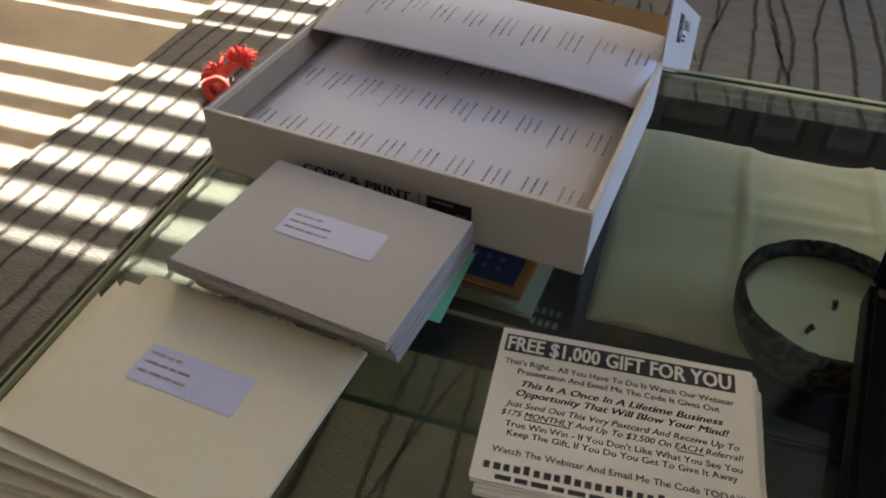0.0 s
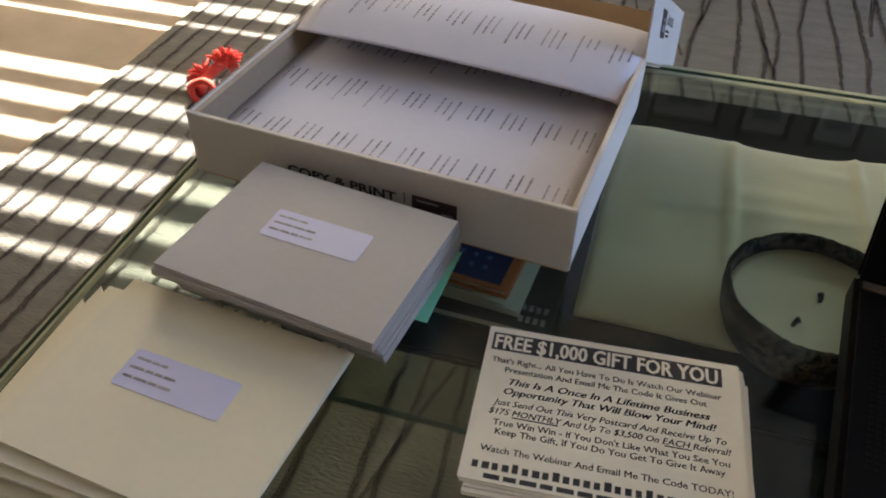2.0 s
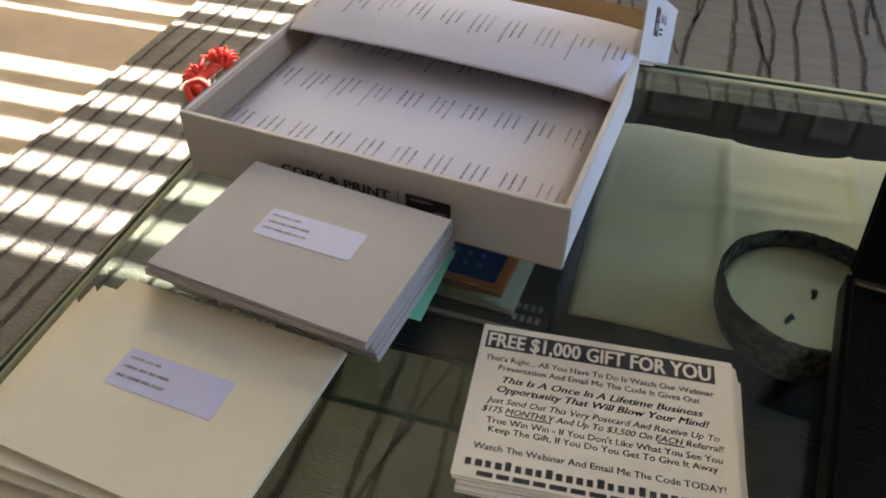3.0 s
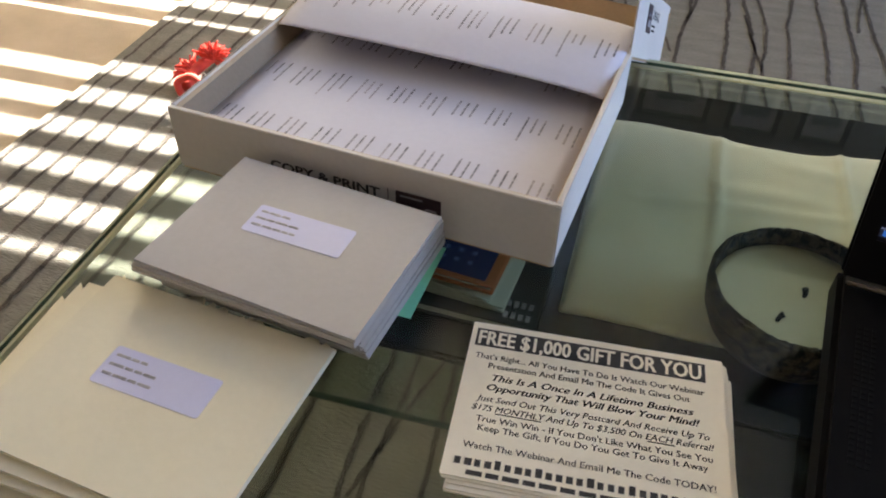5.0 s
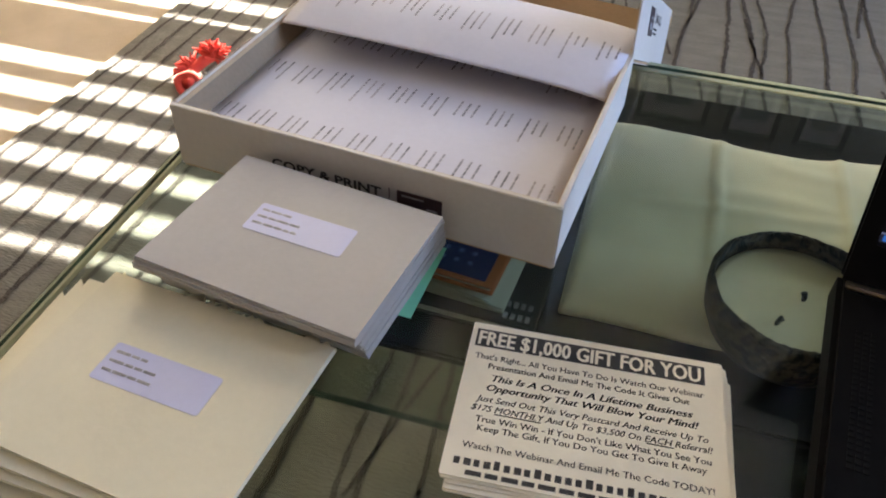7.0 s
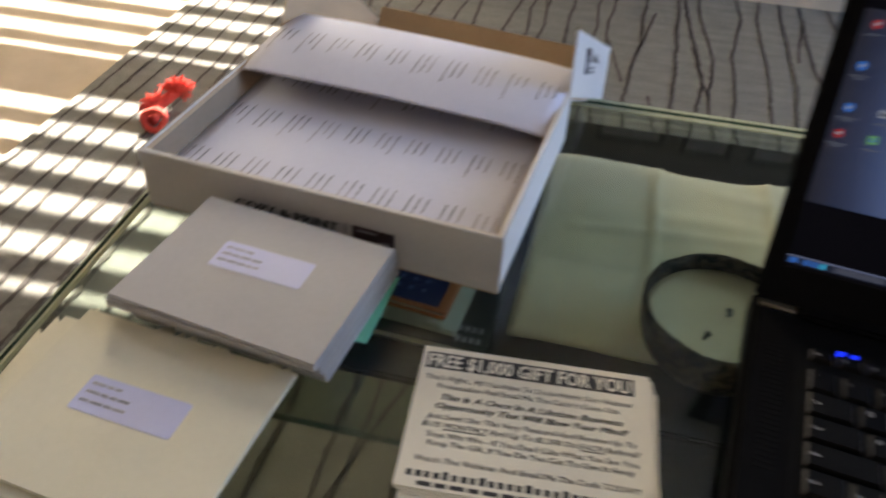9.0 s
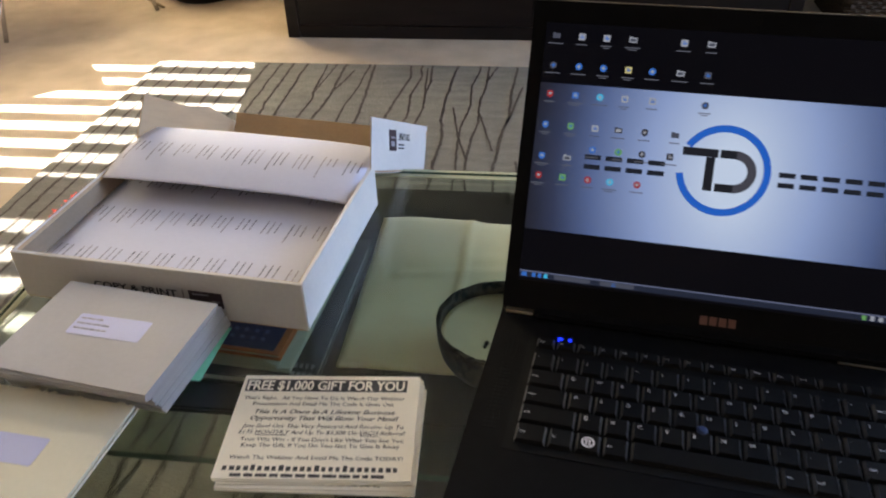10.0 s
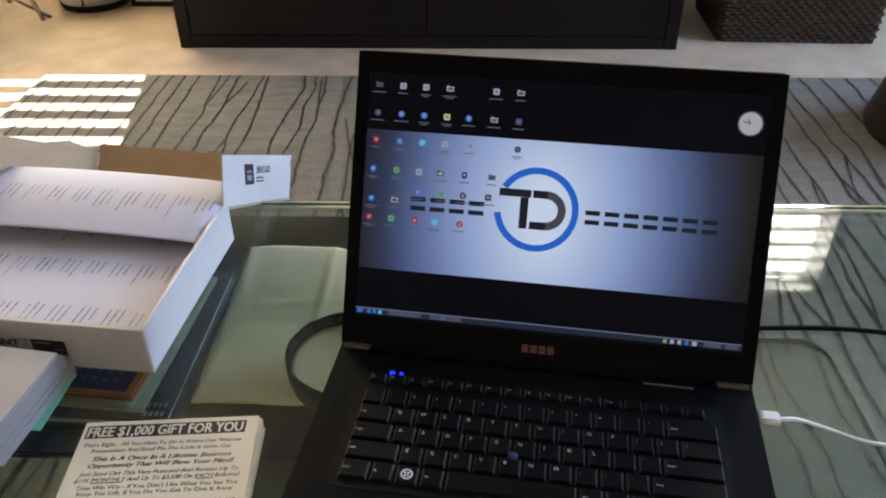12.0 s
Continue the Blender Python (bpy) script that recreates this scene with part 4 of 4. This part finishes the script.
part("wallpaper", quad_boxes([(0.0122, 0.070, 0.0001, 0.3468, 0.1925, 0.0002)]), m, display, "blue-grey glowing picture band")

DARKLOGO = glow("dark_logo", (0.012, 0.013, 0.018), 1.0)
MARK = glow("dark_mark", (0.012, 0.014, 0.022), 1.0)
BLUELOGO = glow("blue_logo", (0.015, 0.10, 0.46), 1.0)
STEELLOGO = glow("steel_logo", (0.05, 0.05, 0.065), 1.0)


def ring_mesh(cx, cy, r0, r1, z, a0=0, a1=360, steps=48):
    bm = bmesh.new()
    prev = None
    for i in range(steps + 1):
        a = radians(a0 + (a1 - a0) * i / steps)
        p = [bm.verts.new((cx + r * math.cos(a), cy + r * math.sin(a), z)) for r in (r0, r1)]
        if prev:
            bm.faces.new((prev[0], prev[1], p[1], p[0]))
        prev = p
    return bm


part("logo_ring", ring_mesh(0.165, 0.1335, 0.0305, 0.0362, 0.0004, -172, 148, 56), BLUELOGO, display, "bright blue ring")
for x0, y0, x1, y1 in ((0.1325, 0.1435, 0.1600, 0.1500), (0.1510, 0.1165, 0.1580, 0.1434), (0.1615, 0.1435, 0.1740, 0.1500), (0.1600, 0.1165, 0.1740, 0.1230)):
    part("logo_bar", quad_boxes([(x0, y0, 0.0004, x1, y1, 0.0005)]), DARKLOGO, display, "dark angular logo bar")
part("logo_bow", ring_mesh(0.1735, 0.13325, 0.0100, 0.0168, 0.00045, -90, 90, 24), STEELLOGO, display, "steel-grey curved logo bar")


def block_letters(x0, x1, y0, y1, count, mat):
    """A name as plain bars, two to a letter's width."""
    w, h = (x1 - x0) / count, (y1 - y0)
    for i in range(count):
        a, b = x0 + i * w + 0.0009, x0 + (i + 1) * w - 0.0030
        part("wallpaper_mark", quad_boxes([(a, y0, 0.0004, b, y0 + h * 0.33, 0.0005), (a, y1 - h * 0.33, 0.0004, b, y1, 0.0005)]), mat, display, "dark plain bars")


block_letters(0.206, 0.3190, 0.1245, 0.1365, 7, MARK)
block_letters(0.0545, 0.123, 0.1245, 0.1365, 4, MARK)

ICON_COLOURS = {"w": (0.27, 0.285, 0.33), "b": (0.03, 0.12, 0.42), "r": (0.28, 0.025, 0.03), "y": (0.42, 0.37, 0.17), "g": (0.11, 0.28, 0.09), "k": (0.03, 0.03, 0.04), "d": (0.055, 0.06, 0.085), "c": (0.04, 0.38, 0.62)}
ICON = {k: glow("icon_" + k, v, 1.0) for k, v in ICON_COLOURS.items()}
ICON_TEXT = glow("icon_caption", (0.09, 0.095, 0.12), 1.0)
ICONS = (
    (0.231, ((0.021, "d"), (0.042, "w"), (0.062, "w"), (0.083, "w"), (0.123, "w"), (0.144, "w"))),
    (0.207, ((0.021, "d"), (0.042, "b"), (0.062, "b"), (0.082, "y"), (0.101, "b"), (0.123, "w"), (0.144, "d"))),
    (0.1835, ((0.021, "r"), (0.042, "b"), (0.062, "c"), (0.082, "w"), (0.104, "w"), (0.145, "d"))),
    (0.158, ((0.020, "b"), (0.041, "g"), (0.061, "w"), (0.080, "k"), (0.101, "k"), (0.125, "d"))),
    (0.1405, ((0.061, "b"), (0.082, "g"), (0.101, "k"), (0.123, "k"))),
    (0.132, ((0.020, "b"), (0.041, "w"))),
    (0.1155, ((0.019, "r"), (0.039, "g"), (0.060, "r"), (0.078, "c"), (0.100, "r"))),
)
def disc(r, squeeze=1.0, steps=14):
    return [(r * math.cos(2 * math.pi * i / steps), r * squeeze * math.sin(2 * math.pi * i / steps)) for i in range(steps)]


ICON_SHAPES = (
    rounded(-0.0027, -0.0026, 0.0027, 0.0028, 0.0008, 3),
    [(-0.0021, -0.0031), (0.0021, -0.0031), (0.0021, 0.0018), (0.0009, 0.0031), (-0.0021, 0.0031)],
    disc(0.0029),
    [(-0.0031, -0.0020), (0.0031, -0.0020), (0.0031, 0.0020), (-0.0004, 0.0020), (-0.0009, 0.0027), (-0.0031, 0.0027)],
    [(0, -0.0032), (0.0026, -0.0012), (0.0024, 0.0026), (0, 0.0031), (-0.0024, 0.0026), (-0.0026, -0.0012)],
)
ICON_MARKS = (
    [(-0.0012, -0.0010, 0.0016, 0.0004), (-0.0012, 0.0009, 0.0006, 0.0016)],
    [(-0.0013, 0.0008, 0.0007, 0.0013), (-0.0013, -0.0004, 0.0013, 0.0001), (-0.0013, -0.0016, 0.0013, -0.0011)],
    [(-0.0014, -0.0005, 0.0014, 0.0005), (-0.0005, -0.0016, 0.0005, 0.0016)],
    [(-0.0022, -0.0012, 0.0022, 0.0012)],
    [(-0.0011, -0.0006, 0.0011, 0.0014)],
)
rng = random.Random(17)
for y, row in ICONS:
    for x, k in row:
        form = rng.choice((1, 1, 0, 3)) if k == "w" else rng.choice((0, 2, 4, 2)) if k in "bcgr" else rng.choice((0, 2, 4, 3))
        ic = part("icon", prism(ICON_SHAPES[form], 0.0006, 0.0007), ICON[k], display, "small desktop icon", pose(x, y, 0))
        part("icon_detail", quad_boxes([(x0, y0, 0.0008, x1, y1, 0.00085) for x0, y0, x1, y1 in ICON_MARKS[form]]), ICON["w" if k in "brck" else "b" if k in "yg" else "d" if form in (1, 3) else "b"], ic, "icon detail of another colour")
        half = rng.uniform(0.0040, 0.0066)
        lines = [(-half, -0.0066, 0.0006, half, -0.0058, 0.0007)]
        if rng.random() < 0.45:
            lines.append((-half * 0.6, -0.0082, 0.0006, half * 0.6, -0.0075, 0.0007))
        part("icon_caption", quad_boxes(lines), ICON_TEXT, ic)
part("taskbar", quad_boxes([(0.0122, 0.0285, 0.0001, 0.3468, 0.0335, 0.0002)]), glow("taskbar_glass", (0.014, 0.018, 0.034), 1.0), display, "dark translucent taskbar")
part("taskbar_gleam", quad_boxes([(0.0122, 0.0332, 0.0003, 0.3468, 0.0343, 0.0004)]), glow("taskbar_line", (0.10, 0.115, 0.19), 1.0), display)
for x0, x1, k in ((0.014, 0.0185, "b"), (0.023, 0.026, "b"), (0.028, 0.031, "b"), (0.033, 0.036, "c"), (0.042, 0.072, "d"), (0.080, 0.108, "d"), (0.090, 0.093, "b"), (0.282, 0.285, "g"), (0.288, 0.291, "w"), (0.294, 0.297, "w"), (0.300, 0.303, "b"), (0.306, 0.310, "w"), (0.316, 0.330, "d"), (0.333, 0.344, "d")):
    part("taskbar_item", quad_boxes([(x0, 0.0292, 0.0003, x1, 0.0328, 0.0004)]), ICON[k], display)
clock = part("clock", ring_mesh(0.333, 0.218, 0.0, 0.0098, 0.0006), glow("clock_face", (0.33, 0.315, 0.33), 1.0), display, "round white desktop clock")
part("clock_rim", ring_mesh(0.333, 0.218, 0.0092, 0.0104, 0.0007), ICON["d"], clock)
part("clock_hand", quad_boxes([(-0.0004, 0, 0.0008, 0.0004, 0.0062, 0.0009)]), ICON["k"], clock, m=pose(0.333, 0.218, 0, 0, 0, 75))
part("clock_hand", quad_boxes([(-0.0004, 0, 0.0008, 0.0004, 0.0044, 0.0009)]), ICON["k"], clock, m=pose(0.333, 0.218, 0, 0, 0, 35))

# cables on the glass
usb = thing("usb_cable", pose(0, 0, 0), "white plug and thin cable at the laptop's side", "cable")
part("plug", cube(0, -0.006, -0.0035, 0.0155, 0.006, 0.0035, 0.0015), WHITE_PLASTIC, usb, m=pose(0.5655, 0.010, TOP + 0.0125, 0, 0, -7.95))
part("cord", tube(curve_points([(0.580, 0.008, TOP + 0.0125), (0.598, 0.010, TOP + 0.0095), (0.622, 0.006, TOP + 0.0035), (0.650, -0.006, TOP + 0.0018), (0.69, -0.012, TOP + 0.0018), (0.74, -0.006, TOP + 0.0018), (0.80, -0.02, TOP + 0.0018)]), 0.0016, 8), WHITE_PLASTIC, usb, smooth=True)
tagged(part("power_cable", tube(curve_points([(0.50, 0.118, TOP + 0.0028), (0.56, 0.130, TOP + 0.0028), (0.62, 0.1345, TOP + 0.0028), (0.68, 0.1345, TOP + 0.0028), (0.74, 0.126, TOP + 0.0028), (0.82, 0.105, TOP + 0.0028), (0.92, 0.10, TOP + 0.0028)]), 0.0026, 8), BLACK_RUBBER, smooth=True), "black power cable lying on the glass top", "cable")

# ---- things on the floor ----


def yarn_toy():
    """A red yarn toy lying on the rug: a thick loop, a braid and two frayed tufts."""
    t = thing("yarn_toy", pose(-0.765, 0.850, 0.0), "bright red yarn toy with frayed tufts on the rug", "toy")
    loop = [(0.020 + (0.022 + 0.003 * math.sin(3 * a)) * math.cos(a), -0.042 + 0.012 * math.sin(a), 0.022 + 0.015 * math.sin(a) + 0.002 * math.sin(2 * a)) for a in [2 * math.pi * i / 28 for i in range(28)]]
    part("ring", tube([Vector(p) for p in loop] + [Vector(loop[0]), Vector(loop[1])], 0.0065, 10), RED, t, "thick red yarn ring", smooth=True)
    rng = random.Random(4)
    for centre, way, count, spread in (((-0.004, 0.016, 0.018), (-0.75, 0.30, 0.10), 230, 0.75), ((0.022, 0.050, 0.034), (0.05, 0.45, 0.45), 230, 0.70)):
        bm = bmesh.new()
        for _ in range(count):
            d = Vector((rng.gauss(0, 1), rng.gauss(0, 1), rng.gauss(0, 0.6))).normalized() * spread + Vector(way)
            d.normalize()
            start = Vector(centre) + Vector((rng.gauss(0, 0.005), rng.gauss(0, 0.005), rng.gauss(0, 0.003)))
            start.z = max(0.004, start.z)
            length = rng.uniform(0.014, 0.034)
            mid, end = start + d * length * 0.55, start + d * length
            mid.z, end.z = max(0.004, mid.z), max(0.0035, end.z - 0.004)
            tube([start, mid, end], 0.0022, 5, 0.0017, bm)
        part("tuft", bm, RED, t, "frayed red yarn tuft")
    part("braid", tube(curve_points([(0.012, -0.034, 0.014), (0.002, -0.012, 0.016), (0.000, 0.010, 0.018), (0.010, 0.030, 0.026), (0.022, 0.050, 0.034)], 5), 0.0105, 9), RED, t, smooth=True)
    part("knot", lathe([(0, -0.013), (0.011, -0.008), (0.014, 0.0), (0.011, 0.008), (0, 0.013)], 18, 0.2, 3), RED, t, m=pose(0.004, -0.018, 0.0145, 50, 20, 0), smooth=True)
    return t


yarn_toy()

console = thing("media_console", pose(0, 0, 0), "long low black-brown wooden media console", "console")
CX0, CX1, CY0, CY1, CZ = -0.621, 1.026, 2.066, 2.52, 0.50
part("carcass", cube(CX0, CY0 + 0.019, -0.012, CX1, CY1, CZ - 0.03, 0.002), CONSOLE, console)
part("top", cube(CX0 - 0.01, CY0 - 0.01, CZ - 0.0295, CX1 + 0.01, CY1, CZ, 0.003), CONSOLE, console)
part("side_panel", cube(CX0, CY0, -0.012, CX0 + 0.042, CY0 + 0.0185, CZ - 0.0305, 0.002), CONSOLE, console)
part("side_panel", cube(CX1 - 0.042, CY0, -0.012, CX1, CY0 + 0.0185, CZ - 0.0305, 0.002), CONSOLE, console)
part("plinth", cube(CX0 + 0.043, CY0 + 0.004, -0.012, CX1 - 0.043, CY0 + 0.0185, 0.03), CONSOLE, console)
for i in range(2):
    a = CX0 + 0.045 + i * 0.7795
    d = part("door", cube(a, CY0 + 0.001, 0.033, a + 0.777, CY0 + 0.0185, 0.462, 0.002), CONSOLE, console)
    x = a + (0.758 if i == 0 else 0.019)
    part("knob", cube(x - 0.005, CY0 - 0.014, 0.262, x + 0.005, CY0 + 0.0008, 0.285, 0.002), STEEL, d, "small steel pull")

pot = thing("pot", pose(-1.085, 2.535, -0.012), "white ceramic pot with a black tree drawing", "pot")
part("body", lathe([(0, 0.026), (0.128, 0.026), (0.136, 0.05), (0.146, 0.16), (0.150, 0.30), (0.146, 0.34), (0.139, 0.34), (0.140, 0.30), (0, 0.29)], 56), CERAMIC, pot, smooth=True)
part("foot_ring", lathe([(0, 0), (0.122, 0), (0.126, 0.010), (0.130, 0.0255), (0, 0.0255)], 48), DARK_WOOD, pot, "black base ring", smooth=True)


def pot_tree():
    """Tree lines that follow the pot's round front."""
    bm = bmesh.new()
    rng = random.Random(2)

    def at(a, z):
        r = 0.1375 + (z - 0.05) * 0.085
        return (r * math.sin(a), -r * math.cos(a), z)

    def limb(a, z, lean, length, w, depth):
        pts = []
        for k in range(7):
            pts.append(at(a + lean * length * k / 6 / 0.14 + 0.03 * math.sin(k), z + length * k / 6 * (1 - abs(lean) * 0.35)))
        tube(pts, w, 5, w * 0.6, bm)
        if depth:
            ea, ez = a + lean * length / 0.14, z + length * (1 - abs(lean) * 0.35)
            for s in (-1, 1):
                limb(ea, ez, lean * 0.5 + s * rng.uniform(0.35, 0.8), length * rng.uniform(0.6, 0.85), w * 0.6, depth - 1)
            if rng.random() < 0.6:
                limb(ea, ez, rng.uniform(-0.2, 0.2), length * 0.7, w * 0.55, depth - 1)

    limb(0.05, 0.03, 0.02, 0.075, 0.0045, 4)
    return bm


part("tree_drawing", pot_tree(), INK, pot, "black bare tree drawing")


def framed_picture(name, m, w, h, border, mount, art, frame_mat, label, words=""):
    f = thing(name, m, label, "picture", "pictures")
    part("frame", quad_boxes([(0, 0, 0, border, 0.02, h), (w - border, 0, 0, w, 0.02, h), (border, 0, 0, w - border, 0.02, border), (border, 0, h - border, w - border, 0.02, h)]), frame_mat, f)
    part("mount", quad_boxes([(border, 0.008, border, w - border, 0.018, h - border)]), mount, f)
    part("print", quad_boxes([(w * 0.24, 0.006, h * 0.24 if words else h * 0.22, w * 0.76, 0.0078, h * 0.80)]), art, f, "dark picture")
    if words:
        lettering("caption", words, MOUNT, f, pose(w * 0.26, 0.0078, h * 0.10, 90), 0.020, None, 0.0, label="grey caption letters")
    return f


framed_picture("leaning_picture", pose(-0.935, 2.49, -0.012, -6), 0.36, 0.50, 0.018, CREAM_MOUNT, DARK_ART, DARK_WOOD, "black framed poster with cream mount leaning by the console", "WOO")
framed_picture("wall_picture", pose(0.095, WALL_N - 0.022, 1.52), 0.295, 0.43, 0.022, MOUNT, DARK_ART, DARK_WOOD, "dark framed picture hanging on the wall")
framed_picture("wall_picture", pose(0.463, WALL_N - 0.022, 1.54), 0.213, 0.425, 0.022, MOUNT, DARK_ART, DARK_WOOD, "dark framed picture hanging on the wall")
framed_picture("wall_picture", pose(0.748, WALL_N - 0.022, 1.54), 0.200, 0.42, 0.022, MOUNT, DARK_ART, DARK_WOOD, "dark framed picture hanging on the wall")

spk = thing("loudspeaker", pose(-1.30, 2.68, -0.012), "dark upright loudspeaker behind the pot", "loudspeaker")
part("cabinet", cube(-0.07, -0.06, 0, 0.10, 0.05, 0.42, 0.004), DARK_WOOD, spk)
part("grille", cube(-0.06, -0.066, 0.03, 0.09, -0.0605, 0.40, 0.003), BLACK_RUBBER, spk)
spk2 = copy_thing(spk, pose(-0.93, 2.68, -0.012))
tagged(spk2, "dark upright loudspeaker behind the leaning poster")


def chair():
    """A moulded shell chair on four splayed steel rods."""
    c = thing("chair", pose(-1.50, 2.25, -0.012, 0, 0, 43), "pale moulded chair on thin splayed chrome legs", "chair")
    for fx, fy, tx, ty in ((-0.255, -0.13, -0.15, -0.09), (0.275, -0.14, 0.15, -0.09), (-0.23, 0.15, -0.13, 0.10), (0.25, 0.15, 0.13, 0.10)):
        part("leg", tube([(fx, fy, 0.0), (fx * 0.75 + tx * 0.25, fy * 0.75 + ty * 0.25, 0.13), (tx, ty, 0.43)], 0.008, 10), STEEL, c, smooth=True)
    bm = bmesh.new()
    nu, nv = 18, 22
    g = []
    for i in range(nu + 1):
        u = i / nu * 2 - 1
        col = []
        for j in range(nv + 1):
            v = j / nv
            if v < 0.5:
                y, z = -0.22 + v * 0.82, 0.445 - 0.02 * math.sin(v * 2 * math.pi) + 0.04 * u * u
            else:
                k = (v - 0.5) * 2
                y, z = 0.19 + 0.10 * k - 0.05 * u * u, 0.445 + 0.40 * k ** 1.2 + 0.04 * u * u * (1 - k)
            w = 0.22 * (1 - 0.18 * max(0, v - 0.6) ** 2 * 6)
            col.append(bm.verts.new((u * w, y, z)))
        g.append(col)
    for i in range(nu):
        for j in range(nv):
            bm.faces.new((g[i][j], g[i + 1][j], g[i + 1][j + 1], g[i][j + 1]))
    r = bmesh.ops.extrude_face_region(bm, geom=bm.faces[:])
    bmesh.ops.translate(bm, vec=(0, 0.004, -0.009), verts=[q for q in r["geom"] if isinstance(q, bmesh.types.BMVert)])
    part("shell", bm, WHITE_PLASTIC, c, "pale moulded seat shell", smooth=True)
    return c


chair()
tagged(part("floor_cable", tube(curve_points([(-1.19, 2.36, -0.008), (-1.30, 2.46, -0.008), (-1.45, 2.585, -0.008), (-1.62, 2.70, -0.008)]), 0.005, 8), material("tan_cord", (0.16, 0.11, 0.05), 0.7)), "thin brown cord lying on the carpet", "cable")


def basket():
    """A square woven basket: strands over and under upright stakes."""
    b = thing("basket", pose(1.185, 2.145, -0.012, 0, 0, -2), "dark brown woven wicker basket with a teal throw", "basket")
    W, D, H = 0.51, 0.36, 0.34
    per, rows = 34, 26
    side = [((i + 0.5) / per * W, 0.0, 0, -1) for i in range(per)] + [(W, (i + 0.5) / 24 * D, 1, 0) for i in range(24)] + [(W - (i + 0.5) / per * W, D, 0, 1) for i in range(per)] + [(0.0, D - (i + 0.5) / 24 * D, -1, 0) for i in range(24)]
    bm = bmesh.new()
    for k in range(rows):
        z = 0.008 + k * (H - 0.02) / (rows - 1)
        lean = 0.03 * z / H
        pts = []
        for i, (x, y, nx_, ny_) in enumerate(side):
            o = 0.0035 * (1 if (i + k) % 2 else -1)
            cx, cy = (x - W / 2) * (1 + lean), (y - D / 2) * (1 + lean)
            pts.append(Vector((W / 2 + cx + nx_ * o, D / 2 + cy + ny_ * o, z)))
        tube(pts + pts[:2], 0.0070, 6, bm=bm)
    tagged(part("weave", bm, WICKER, b, "rows of woven brown strands"), kind="stuff")
    part("liner", cube(0.008, 0.008, 0.002, W - 0.008, D - 0.008, H - 0.03), DARK_WOOD, b)
    rim_pts = [Vector((W / 2 + (x - W / 2) * 1.035, D / 2 + (y - D / 2) * 1.035, H)) for x, y in rounded(0, 0, W, D, 0.02, 4)]
    part("rim", tube(rim_pts + rim_pts[:1], 0.012, 8), WICKER, b, "thick rolled rim", smooth=True)
    return b


basket()
bm = bmesh.new()
bmesh.ops.create_icosphere(bm, subdivisions=4, radius=1)
for v in bm.verts:
    n_3 = 1 + 0.18 * noise.noise(v.co * 3) + 0.06 * noise.noise(v.co * 9)
    v.co = Vector((v.co.x * 0.20 * n_3, v.co.y * 0.13 * n_3, max(v.co.z, -0.4) * 0.05 * n_3))
tagged(part("throw", bm, TEAL, m=pose(1.44, 2.32, 0.325), smooth=True), "crumpled teal wool throw in the basket", "throw")

stool = thing("stool", pose(1.60, 1.44, 0), "dark leather covered tapered stool on the rug", "stool")
part("body", lathe([(0, 0.001), (0.205, 0.001), (0.212, 0.02), (0.165, 0.22), (0.16, 0.235), (0, 0.235)], 48), LEATHER, stool, smooth=True)
part("seat_pad", lathe([(0, 0.2352), (0.158, 0.2352), (0.168, 0.25), (0.165, 0.275), (0.14, 0.29), (0, 0.295)], 48), LEATHER, stool, smooth=True)
